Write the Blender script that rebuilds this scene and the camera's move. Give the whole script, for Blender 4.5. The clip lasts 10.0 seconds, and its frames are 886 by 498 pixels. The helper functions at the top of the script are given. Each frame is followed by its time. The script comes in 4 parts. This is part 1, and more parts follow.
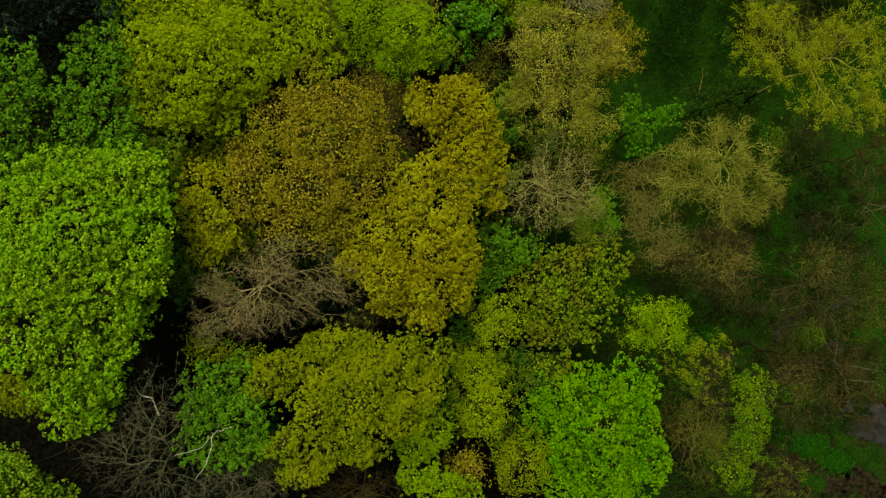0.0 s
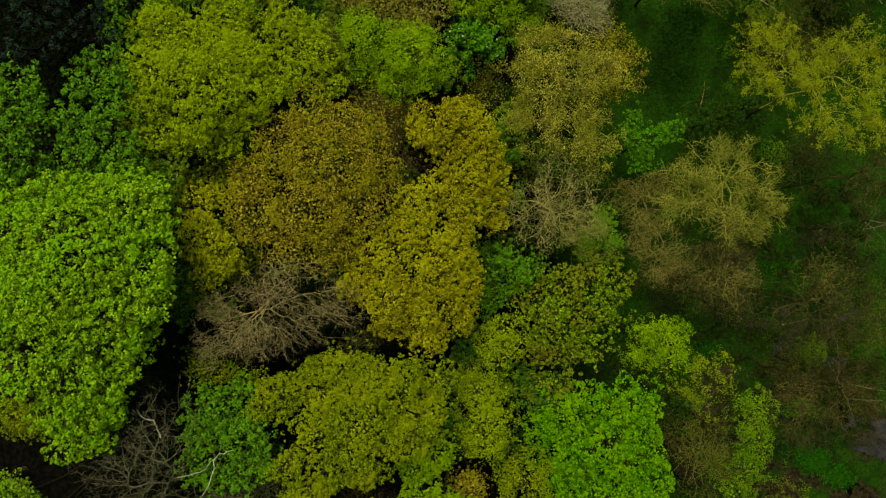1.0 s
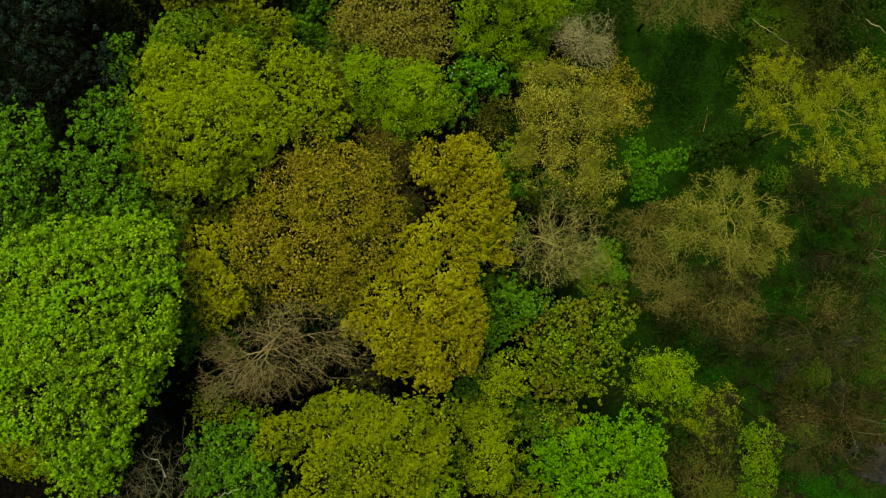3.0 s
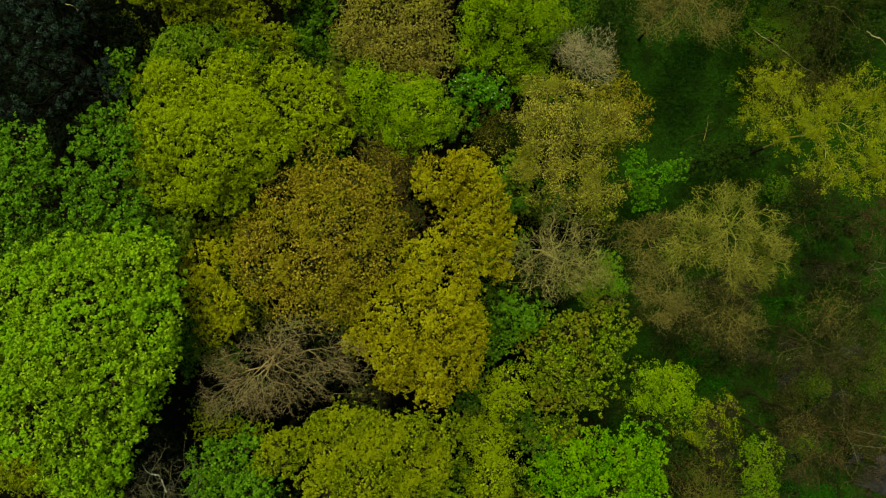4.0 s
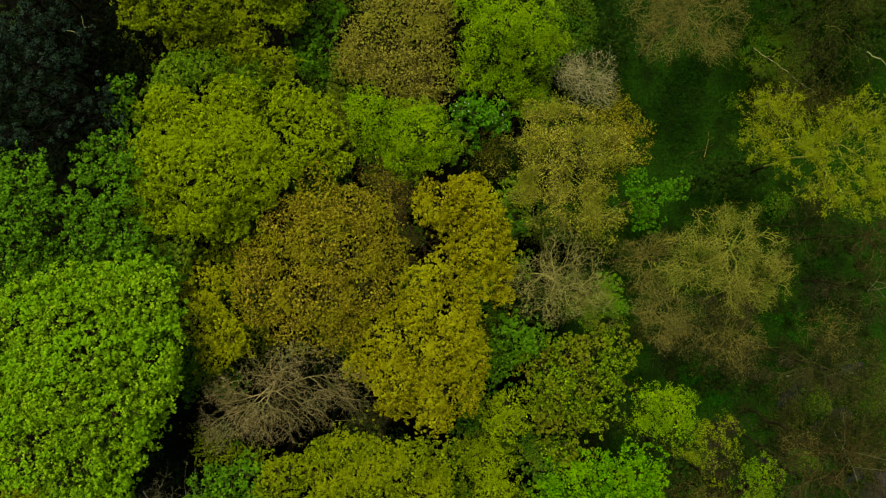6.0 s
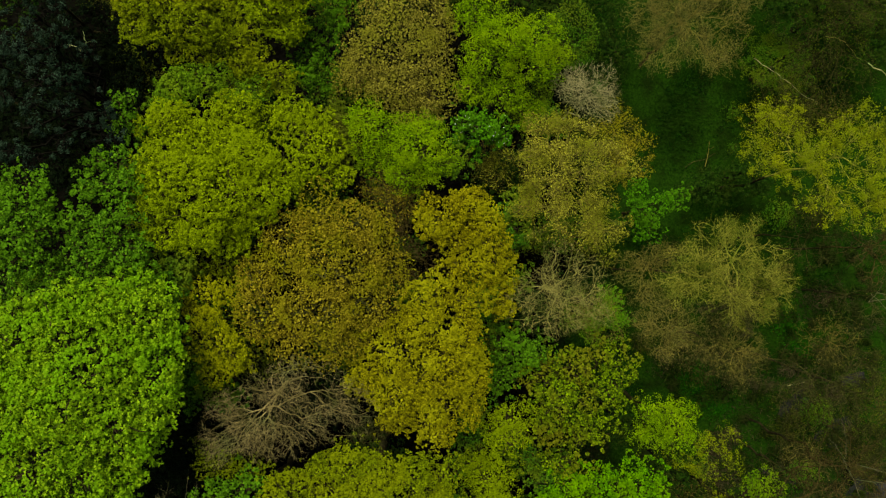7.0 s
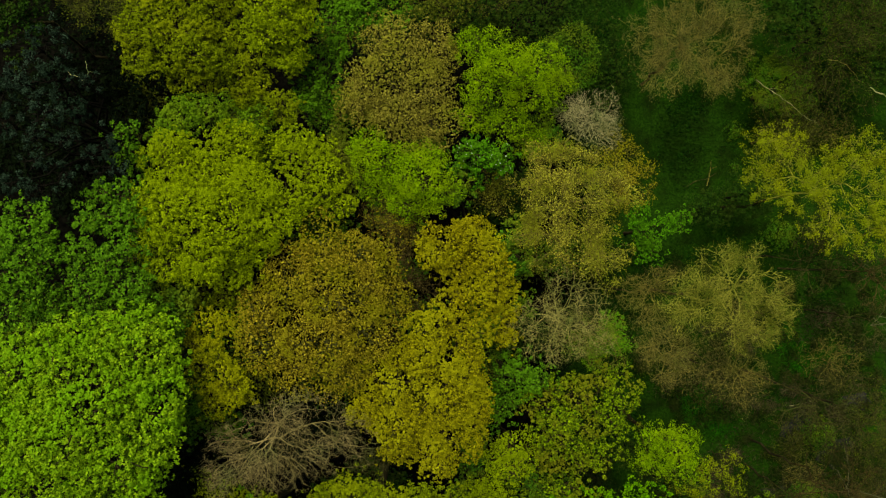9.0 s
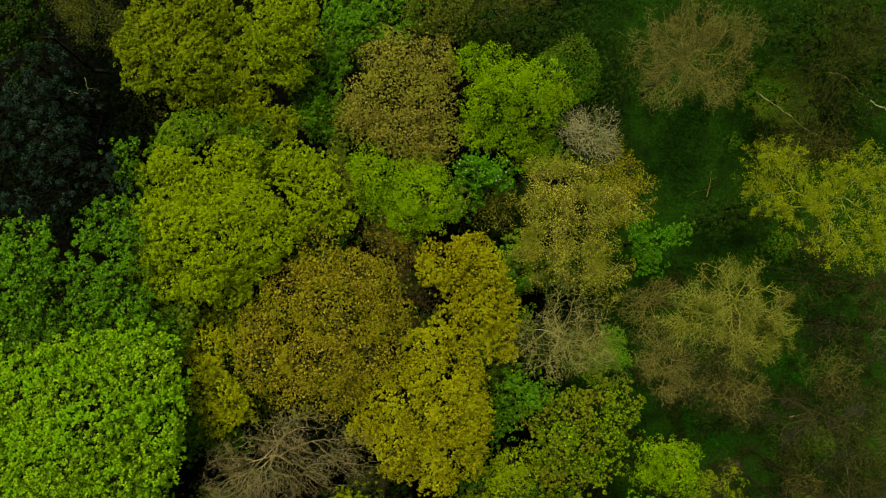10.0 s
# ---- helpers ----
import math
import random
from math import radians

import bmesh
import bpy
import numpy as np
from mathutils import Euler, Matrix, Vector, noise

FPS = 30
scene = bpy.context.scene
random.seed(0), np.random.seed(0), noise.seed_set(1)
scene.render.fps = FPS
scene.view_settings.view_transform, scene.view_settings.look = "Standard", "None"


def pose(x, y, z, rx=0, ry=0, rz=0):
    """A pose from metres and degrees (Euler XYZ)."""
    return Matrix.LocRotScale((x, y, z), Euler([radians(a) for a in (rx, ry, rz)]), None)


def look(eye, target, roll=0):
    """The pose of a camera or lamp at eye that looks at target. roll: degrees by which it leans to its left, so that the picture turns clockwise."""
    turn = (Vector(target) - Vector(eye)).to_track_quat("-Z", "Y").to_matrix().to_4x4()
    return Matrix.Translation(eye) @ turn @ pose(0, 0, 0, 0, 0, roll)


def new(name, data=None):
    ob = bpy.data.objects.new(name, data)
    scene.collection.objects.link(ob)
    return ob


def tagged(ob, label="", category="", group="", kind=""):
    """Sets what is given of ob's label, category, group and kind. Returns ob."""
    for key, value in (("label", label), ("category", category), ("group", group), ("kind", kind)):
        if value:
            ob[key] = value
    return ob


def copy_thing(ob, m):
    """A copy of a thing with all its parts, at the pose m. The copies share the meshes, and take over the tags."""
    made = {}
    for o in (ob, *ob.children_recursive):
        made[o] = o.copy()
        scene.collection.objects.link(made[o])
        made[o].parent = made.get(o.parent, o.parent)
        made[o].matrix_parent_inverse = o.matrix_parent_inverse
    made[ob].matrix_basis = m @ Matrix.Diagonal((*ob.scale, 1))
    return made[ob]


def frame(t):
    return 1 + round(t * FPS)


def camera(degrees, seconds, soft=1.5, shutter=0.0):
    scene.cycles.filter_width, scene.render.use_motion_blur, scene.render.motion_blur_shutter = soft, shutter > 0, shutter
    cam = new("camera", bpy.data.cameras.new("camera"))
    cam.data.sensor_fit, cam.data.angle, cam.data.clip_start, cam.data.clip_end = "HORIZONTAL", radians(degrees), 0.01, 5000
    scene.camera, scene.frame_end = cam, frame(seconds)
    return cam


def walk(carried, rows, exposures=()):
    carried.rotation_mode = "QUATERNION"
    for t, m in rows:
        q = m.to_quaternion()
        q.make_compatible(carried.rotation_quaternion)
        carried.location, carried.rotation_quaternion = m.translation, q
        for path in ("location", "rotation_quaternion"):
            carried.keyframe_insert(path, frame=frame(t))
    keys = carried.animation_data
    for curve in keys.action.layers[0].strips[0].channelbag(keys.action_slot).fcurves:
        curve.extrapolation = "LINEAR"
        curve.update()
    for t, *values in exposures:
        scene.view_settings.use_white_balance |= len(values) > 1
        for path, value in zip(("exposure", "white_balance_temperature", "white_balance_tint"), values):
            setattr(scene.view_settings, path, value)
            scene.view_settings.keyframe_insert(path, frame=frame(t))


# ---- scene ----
cam = camera(61.8, 10.0, soft=1.25)
METRES, EYE, TILT, LEAN, TURN = 10.0, 77.0, -90.0, 0.0, 0.0
ROWS = [
    (0.0, 0.0, 0.0, 0.0, 0.0, 0.0, -0.0),
    (0.5, -0.0059, 0.0014, 0.0632, 0.01, 0.08, 0.03),
    (1.0, -0.013, 0.0032, 0.1328, 0.02, 0.11, 0.02),
    (1.5, -0.0187, 0.0042, 0.2003, 0.05, 0.15, 0.02),
    (2.0, -0.0267, 0.0032, 0.2601, 0.05, 0.21, 0.04),
    (2.5, -0.032, 0.002, 0.3153, 0.08, 0.25, 0.05),
    (4.0, -0.0436, 0.0023, 0.4657, 0.07, 0.24, -0.0),
    (4.5, -0.0444, 0.0015, 0.5073, 0.08, 0.27, -0.0),
    (5.0, -0.045, 0.0003, 0.5459, 0.08, 0.3, 0.0),
    (5.5, -0.0455, -0.0004, 0.5837, 0.08, 0.31, -0.0),
    (7.0, -0.0515, -0.0026, 0.7104, 0.12, 0.4, -0.0),
    (7.5, -0.0539, -0.0033, 0.7547, 0.13, 0.44, -0.01),
    (8.0, -0.056, -0.0039, 0.7964, 0.15, 0.48, -0.02),
    (8.5, -0.0597, -0.0019, 0.8426, 0.15, 0.52, -0.03),
    (9.0, -0.0622, -0.0001, 0.8908, 0.16, 0.56, -0.03),
    (9.5, -0.0648, 0.0022, 0.9426, 0.15, 0.57, -0.05),
    (10.0, -0.0652, 0.0044, 0.997, 0.13, 0.59, -0.04),
]
EXPOSURE = 1.27
walk(cam, [(t, pose(0, 0, EYE, TILT, LEAN, TURN) @ pose(METRES * x, METRES * y, METRES * z, 90 + pitch, roll, yaw)) for t, x, y, z, yaw, pitch, roll in ROWS],
     exposures=[(0.0, EXPOSURE, 7300, 5), (10.0, EXPOSURE, 7300, 5)])

# ---- light: an overcast spring sky, brightest overhead ----
world = bpy.data.worlds.new("sky")
scene.world = world
world.use_nodes = True
wn = world.node_tree.nodes
sky = wn.new("ShaderNodeTexSky")
sky.sky_type = "NISHITA"
sky.sun_disc = False
SUN_UP, SUN_TURN = 66.0, 335.0
sky.sun_elevation, sky.sun_rotation = radians(SUN_UP), radians(SUN_TURN)
world.node_tree.links.new(sky.outputs["Color"], wn["Background"].inputs["Color"])
wn["Background"].inputs["Strength"].default_value = 0.028
lamp = bpy.data.lights.new("sun", "SUN")
lamp.energy, lamp.angle, lamp.color = 2.5, radians(36), (1.0, 0.96, 0.88)
sun = new("sun", lamp)
_e, _r = radians(SUN_UP), radians(SUN_TURN)
sun.matrix_world = look((0, 0, 0), (-math.sin(_r) * math.cos(_e), -math.cos(_r) * math.cos(_e), -math.sin(_e)))


# ---- materials ----
def shader(name):
    m = bpy.data.materials.new(name)
    m.use_nodes = True
    n = m.node_tree.nodes
    return m, n, m.node_tree.links, n["Principled BSDF"], n["Material Output"]


def mixed(n, l, fac, a, b):
    """A colour mix of two colours or sockets."""
    mix = n.new("ShaderNodeMix")
    mix.data_type = "RGBA"
    l.new(fac, mix.inputs["Factor"])
    for socket, v in (("A", a), ("B", b)):
        if isinstance(v, tuple):
            mix.inputs[socket].default_value = (*v, 1)
        else:
            l.new(v, mix.inputs[socket])
    return mix.outputs["Result"]


def ramp(n, l, source, lo, hi):
    r = n.new("ShaderNodeMapRange")
    r.inputs["From Min"].default_value, r.inputs["From Max"].default_value = lo, hi
    l.new(source, r.inputs["Value"])
    return r.outputs["Result"]


def cloud(n, l, scale, detail=3.0):
    co = n.new("ShaderNodeTexCoord")
    t = n.new("ShaderNodeTexNoise")
    t.inputs["Scale"].default_value, t.inputs["Detail"].default_value = scale, detail
    l.new(co.outputs["Object"], t.inputs["Vector"])
    return t.outputs["Fac"]


def leaf_material(name, dark, light, odd, sheer=0.16):
    """Leaves: each one between dark and light, a few odd ones, and whole sprays that lean to the odd colour."""
    m, n, l, b, out = shader(name)
    dark, light, odd = [(v[0], v[1], 1.25 * v[2]) for v in (dark, light, odd)]
    geo = n.new("ShaderNodeNewGeometry")
    each = geo.outputs["Random Per Island"]
    spread = n.new("ShaderNodeMath")
    spread.operation = "POWER"
    l.new(each, spread.inputs[0])
    spread.inputs[1].default_value = 1.25
    c = mixed(n, l, spread.outputs[0], tuple(0.75 * v for v in dark), tuple(1.2 * v for v in light))
    c = mixed(n, l, ramp(n, l, cloud(n, l, 0.5), 0.43, 0.62), c, odd)
    fine = cloud(n, l, 6.0, 2.0)
    c = mixed(n, l, ramp(n, l, fine, 0.35, 1.3), c, dark)
    l.new(c, b.inputs["Base Color"])
    b.inputs["Roughness"].default_value = 0.7
    b.inputs["Specular IOR Level"].default_value = 0.025
    tr = n.new("ShaderNodeBsdfTranslucent")
    l.new(c, tr.inputs["Color"])
    mx = n.new("ShaderNodeMixShader")
    mx.inputs["Fac"].default_value = sheer
    l.new(b.outputs[0], mx.inputs[1])
    l.new(tr.outputs[0], mx.inputs[2])
    l.new(mx.outputs[0], out.inputs["Surface"])
    return m


def bark_material(name, dark, light):
    m, n, l, b, out = shader(name)
    f = cloud(n, l, 9.0, 6.0)
    c = mixed(n, l, ramp(n, l, f, 0.35, 0.65), dark, light)
    c = mixed(n, l, ramp(n, l, cloud(n, l, 0.9), 0.45, 0.70), c, (0.55 * dark[0], 0.75 * dark[1], 0.35 * dark[2]))
    c = mixed(n, l, ramp(n, l, cloud(n, l, 0.45), 0.54, 0.74), c, (0.55 * light[0], 0.72 * light[1], 0.6 * light[2]))
    l.new(c, b.inputs["Base Color"])
    b.inputs["Roughness"].default_value = 0.9
    b.inputs["Specular IOR Level"].default_value = 0.03
    bump = n.new("ShaderNodeBump")
    bump.inputs["Distance"].default_value = 0.03
    l.new(f, bump.inputs["Height"])
    l.new(bump.outputs["Normal"], b.inputs["Normal"])
    return m


def ground_material():
    """Litter under the wood, blackened to paint in the shade there; moss and short grass over the dell, with bare
    patches and near-black painted gaps.
    """
    m, n, l, b, out = shader("woodland_floor")
    co = n.new("ShaderNodeTexCoord")
    xyz = n.new("ShaderNodeSeparateXYZ")
    l.new(co.outputs["Object"], xyz.inputs[0])
    # litter far darker than its own colour: shade under the trees is painted in
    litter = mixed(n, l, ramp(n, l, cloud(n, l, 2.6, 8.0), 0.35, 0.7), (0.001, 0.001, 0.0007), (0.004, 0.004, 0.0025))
    moss = mixed(n, l, ramp(n, l, cloud(n, l, 5.0, 6.0), 0.3, 0.7), (0.003, 0.014, 0.0010), (0.013, 0.040, 0.0028))
    moss = mixed(n, l, ramp(n, l, cloud(n, l, 0.55, 5.0), 0.45, 0.70), moss, (0.005, 0.012, 0.0015))
    earth = mixed(n, l, ramp(n, l, cloud(n, l, 3.0, 8.0), 0.35, 0.7), (0.003, 0.0028, 0.0015), (0.024, 0.019, 0.008))
    south = n.new("ShaderNodeMath")
    south.operation = "MULTIPLY_ADD"
    l.new(cloud(n, l, 0.21, 5.0), south.inputs[0])
    south.inputs[1].default_value = 42.0
    l.new(xyz.outputs["Y"], south.inputs[2])
    earth = mixed(n, l, ramp(n, l, cloud(n, l, 0.42, 6.0), 0.50, 0.60), earth, moss)
    # near-black blotches imitate shaded holes in the growth
    earth = mixed(n, l, ramp(n, l, cloud(n, l, 0.65, 5.0), 0.60, 0.68), earth, (0.0008, 0.0008, 0.0006))
    dell = mixed(n, l, ramp(n, l, south.outputs[0], 1.0, 9.0), earth, moss)
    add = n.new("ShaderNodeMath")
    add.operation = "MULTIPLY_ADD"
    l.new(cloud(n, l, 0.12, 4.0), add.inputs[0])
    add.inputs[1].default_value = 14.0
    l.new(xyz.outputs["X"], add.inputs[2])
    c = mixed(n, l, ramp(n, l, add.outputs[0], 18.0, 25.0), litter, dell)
    l.new(c, b.inputs["Base Color"])
    b.inputs["Roughness"].default_value = 0.95
    b.inputs["Specular IOR Level"].default_value = 0.0
    bump = n.new("ShaderNodeBump")
    bump.inputs["Distance"].default_value = 0.12
    l.new(cloud(n, l, 4.0, 8.0), bump.inputs["Height"])
    l.new(bump.outputs["Normal"], b.inputs["Normal"])
    return m


LEAF = {
    "sycamore": leaf_material("sycamore_leaf", (0.06, 0.15, 0.003), (0.22, 0.36, 0.008), (0.13, 0.29, 0.005)),
    "maple": leaf_material("maple_leaf", (0.022, 0.095, 0.0012), (0.095, 0.265, 0.002), (0.115, 0.26, 0.002)),
    "lime": leaf_material("lime_leaf", (0.024, 0.085, 0.003), (0.098, 0.222, 0.006), (0.078, 0.20, 0.005)),
    "oak": leaf_material("oak_leaf", (0.09, 0.14, 0.002), (0.26, 0.36, 0.005), (0.19, 0.27, 0.004)),
    "dull_oak": leaf_material("dull_oak_leaf", (0.06, 0.09, 0.002), (0.19, 0.26, 0.004), (0.19, 0.235, 0.004)),
    "olive_gold": leaf_material("olive_gold_oak_leaf", (0.085, 0.098, 0.002), (0.28, 0.32, 0.005), (0.26, 0.28, 0.005)),
    "gold": leaf_material("gold_oak_leaf", (0.095, 0.093, 0.003), (0.295, 0.29, 0.005), (0.28, 0.295, 0.006)),
    "amber": leaf_material("amber_oak_leaf", (0.10, 0.094, 0.002), (0.31, 0.298, 0.006), (0.28, 0.29, 0.006)),
    "bronze": leaf_material("bronze_leaf", (0.058, 0.046, 0.002), (0.365, 0.315, 0.016), (0.21, 0.21, 0.006)),
    "tan_oak": leaf_material("tan_oak_leaf", (0.055, 0.050, 0.004), (0.335, 0.315, 0.033), (0.21, 0.22, 0.013)),
    "straw_oak": leaf_material("straw_oak_leaf", (0.038, 0.042, 0.003), (0.46, 0.46, 0.034), (0.20, 0.225, 0.010)),
    "olive": leaf_material("olive_leaf", (0.05, 0.06, 0.004), (0.13, 0.16, 0.010), (0.08, 0.12, 0.005)),
    "yellow_birch": leaf_material("yellow_birch_leaf", (0.05, 0.068, 0.002), (0.29, 0.335, 0.006), (0.18, 0.235, 0.005)),
    "birch": leaf_material("birch_leaf", (0.04, 0.1, 0.003), (0.13, 0.25, 0.006), (0.15, 0.24, 0.007)),
    "green_birch": leaf_material("green_birch_leaf", (0.03, 0.085, 0.002), (0.10, 0.22, 0.003), (0.12, 0.205, 0.003)),
    "fresh": leaf_material("fresh_birch_leaf", (0.06, 0.135, 0.0015), (0.185, 0.33, 0.004), (0.185, 0.30, 0.004)),
    "brown_maple": leaf_material("brown_maple_leaf", (0.014, 0.045, 0.002), (0.18, 0.285, 0.004), (0.15, 0.165, 0.006)),
    "hazel": leaf_material("hazel_leaf", (0.018, 0.07, 0.003), (0.065, 0.17, 0.006), (0.11, 0.16, 0.006)),
    "bright": leaf_material("elder_leaf", (0.022, 0.085, 0.002), (0.075, 0.25, 0.004), (0.06, 0.17, 0.004)),
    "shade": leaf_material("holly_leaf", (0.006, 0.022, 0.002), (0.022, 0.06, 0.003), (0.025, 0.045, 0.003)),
    # near-black leaf for filler foliage that stands in for deep shade
    "gap_dark": leaf_material("shade_fill_leaf", (0.001, 0.003, 0.001), (0.005, 0.012, 0.002), (0.004, 0.008, 0.001), 0.1),
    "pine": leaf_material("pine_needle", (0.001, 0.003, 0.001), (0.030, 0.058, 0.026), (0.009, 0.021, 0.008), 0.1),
    "bud": leaf_material("bud", (0.045, 0.041, 0.008), (0.20, 0.184, 0.034), (0.11, 0.11, 0.022)),
    "blossom": leaf_material("blossom_petal", (0.45, 0.55, 0.38), (0.8, 0.8, 0.72), (0.7, 0.75, 0.6)),
    "grass": leaf_material("grass_blade", (0.002, 0.015, 0.001), (0.013, 0.056, 0.002), (0.013, 0.036, 0.002)),
    "lush": leaf_material("lush_grass_blade", (0.004, 0.034, 0.001), (0.018, 0.11, 0.002), (0.016, 0.07, 0.002)),
    "sedge": leaf_material("sedge_blade", (0.004, 0.014, 0.001), (0.028, 0.055, 0.004), (0.024, 0.034, 0.005)),
    "straw": leaf_material("dead_stem", (0.014, 0.012, 0.004), (0.075, 0.064, 0.022), (0.035, 0.037, 0.011)),
}


def mud_material():
    m, n, l, b, out = shader("wet_mud")
    f = cloud(n, l, 1.7, 6.0)
    l.new(mixed(n, l, ramp(n, l, f, 0.35, 0.65), (0.006, 0.0064, 0.0054), (0.019, 0.0192, 0.017)), b.inputs["Base Color"])
    b.inputs["Roughness"].default_value = 0.75
    b.inputs["Specular IOR Level"].default_value = 0.12
    bump = n.new("ShaderNodeBump")
    bump.inputs["Distance"].default_value = 0.04
    l.new(f, bump.inputs["Height"])
    l.new(bump.outputs["Normal"], b.inputs["Normal"])
    return m


MUD = mud_material()
BARK = {
    "dark": bark_material("dark_bark", (0.003, 0.003, 0.002), (0.010, 0.009, 0.006)),
    "brown": bark_material("brown_bark", (0.015, 0.0125, 0.005), (0.045, 0.038, 0.015)),
    "tan": bark_material("tan_bark", (0.075, 0.066, 0.013), (0.24, 0.213, 0.042)),
    "drab": bark_material("drab_grey_bark", (0.040, 0.037, 0.019), (0.16, 0.148, 0.075)),
    "rust": bark_material("rusty_grey_bark", (0.085, 0.066, 0.024), (0.36, 0.30, 0.115)),
    "ash": bark_material("ash_bark", (0.14, 0.132, 0.034), (0.38, 0.36, 0.10)),
    "dun": bark_material("dun_bark", (0.012, 0.013, 0.0035), (0.076, 0.077, 0.019)),
    "red": bark_material("red_brown_bark", (0.018, 0.014, 0.004), (0.094, 0.072, 0.020)),
    "mossy": bark_material("mossy_bark", (0.10, 0.106, 0.012), (0.36, 0.355, 0.052)),
    "willow": bark_material("olive_brown_bark", (0.045, 0.045, 0.008), (0.16, 0.155, 0.026)),
    "grey": bark_material("grey_bark", (0.16, 0.15, 0.062), (0.40, 0.378, 0.17)),
    "pale": bark_material("bare_white_wood", (0.24, 0.235, 0.15), (0.48, 0.47, 0.33)),
}


# ---- ground ----
def ground_z(x, y):
    """The floor of a dell on the east, which rises to the west and gently to the south."""
    up = lambda v: 2.5 * np.logaddexp(0, v / 2.5)
    z = 0.24 * up(19.0 - x) * np.exp(-np.maximum(0, -30 - x) / 60) + 0.16 * up(4.0 - y) * np.exp(-np.maximum(0, -20 - y) / 50)
    z = z + 0.10 * up(x - 33) * np.exp(-np.maximum(0, x - 40) / 60)
    return z + 0.25 * np.sin(0.55 * x + 0.8) * np.cos(0.47 * y) + 0.12 * np.sin(1.3 * x - 0.9 * y)


# ---- mesh makers ----
def part(name, mesh, material, parent=None, label=""):
    mesh.materials.append(material)
    ob = new(name, mesh)
    ob.parent = parent
    return tagged(ob, label)


def quick_mesh(name, verts, faces):
    """A mesh from arrays; all faces have the same number of corners."""
    me = bpy.data.meshes.new(name)
    k = faces.shape[1]
    me.vertices.add(len(verts))
    me.vertices.foreach_set("co", np.ascontiguousarray(verts, dtype=np.float32).ravel())
    me.loops.add(faces.size)
    me.loops.foreach_set("vertex_index", np.ascontiguousarray(faces, dtype=np.int32).ravel())
    me.polygons.add(len(faces))
    me.polygons.foreach_set("loop_start", np.arange(0, faces.size, k, dtype=np.int32))
    me.update(calc_edges=True)
    return me


def unit(v):
    return v / np.maximum(1e-9, np.linalg.norm(v, axis=-1, keepdims=True))


def leaf_mesh(rng, at, out, size, slim=0.8, tilt=0.6):
    """One folded four-cornered leaf at each place, its face turned roughly to the way out."""
    n = len(at)
    nor = unit(out + tilt * rng.normal(size=(n, 3)))
    side = unit(np.cross(nor, rng.normal(size=(n, 3))))
    along = np.cross(nor, side)
    s = size * rng.uniform(0.65, 1.25, (n, 1))
    w = 0.5 * slim * s
    if size < 0.16:  # a small leaf needs no fold
        verts = np.stack([at - 0.55 * s * along, at + 1.25 * w * side + 0.45 * s * along, at - 1.25 * w * side + 0.35 * s * along], 1).reshape(-1, 3)
        return quick_mesh("leaves", verts, np.arange(3 * n).reshape(n, 3))
    verts = np.stack([at - 0.5 * s * along, at + w * side + 0.16 * s * nor, at + 0.5 * s * along - 0.08 * s * nor, at - w * side + 0.16 * s * nor], 1).reshape(-1, 3)
    return quick_mesh("leaves", verts, np.arange(4 * n).reshape(n, 4))


def tube_mesh(segments, sides=4):
    """Tapered round pieces, each from a place and radius to another."""
    a = np.array([s[0] for s in segments], dtype=float)
    b = np.array([s[1] for s in segments], dtype=float)
    r = np.array([s[2:4] for s in segments], dtype=float)
    way = unit(b - a)
    ref = np.where(np.abs(way[:, 2:3]) > 0.9, np.array([[1.0, 0, 0]]), np.array([[0, 0, 1.0]]))
    u = unit(np.cross(way, ref))
    v = np.cross(way, u)
    rings = []
    for end, rad in ((a, r[:, 0]), (b, r[:, 1])):
        for i in range(sides):
            k = 2 * math.pi * i / sides
            rings.append(end + rad[:, None] * (math.cos(k) * u + math.sin(k) * v))
    verts = np.stack(rings, 1)
    n = len(a)
    base = (np.arange(n) * 2 * sides)[:, None]
    faces = [base + np.array([[i, (i + 1) % sides, sides + (i + 1) % sides, sides + i]]) for i in range(sides)]
    return quick_mesh("limbs", verts.reshape(-1, 3), np.stack(faces, 1).reshape(-1, 4))


def twig_mesh(a, b, r):
    """Thin round twigs, each from a place to a point."""
    way = unit(b - a)
    ref = np.where(np.abs(way[:, 2:3]) > 0.9, np.array([[1.0, 0, 0]]), np.array([[0, 0, 1.0]]))
    u = unit(np.cross(way, ref)) * r[:, None]
    v = np.cross(way, u)
    verts = np.stack([a + u, a - 0.5 * u + 0.87 * v, a - 0.5 * u - 0.87 * v, b], 1).reshape(-1, 3)
    base = (4 * np.arange(len(a)))[:, None, None]
    return quick_mesh("twigs", verts, (base + np.array([[[0, 1, 3], [1, 2, 3], [2, 0, 3]]])).reshape(-1, 3))


def bent(rng, a, b, ra, rb, steps, sway):
    """A crooked limb from a to b in some steps."""
    a, b = np.asarray(a, dtype=float), np.asarray(b, dtype=float)
    far = np.linalg.norm(b - a)
    pts = [a]
    for i in range(1, steps):
        k = i / steps
        pts.append(a + (b - a) * k + rng.normal(size=3) * sway * far * (0.5 - abs(k - 0.5)) + np.array([0, 0, 0.10 * far * math.sin(math.pi * k)]))
    pts.append(b)
    rad = np.linspace(ra, rb, steps + 1)
    return [(pts[i], pts[i + 1], rad[i], rad[i + 1]) for i in range(steps)]


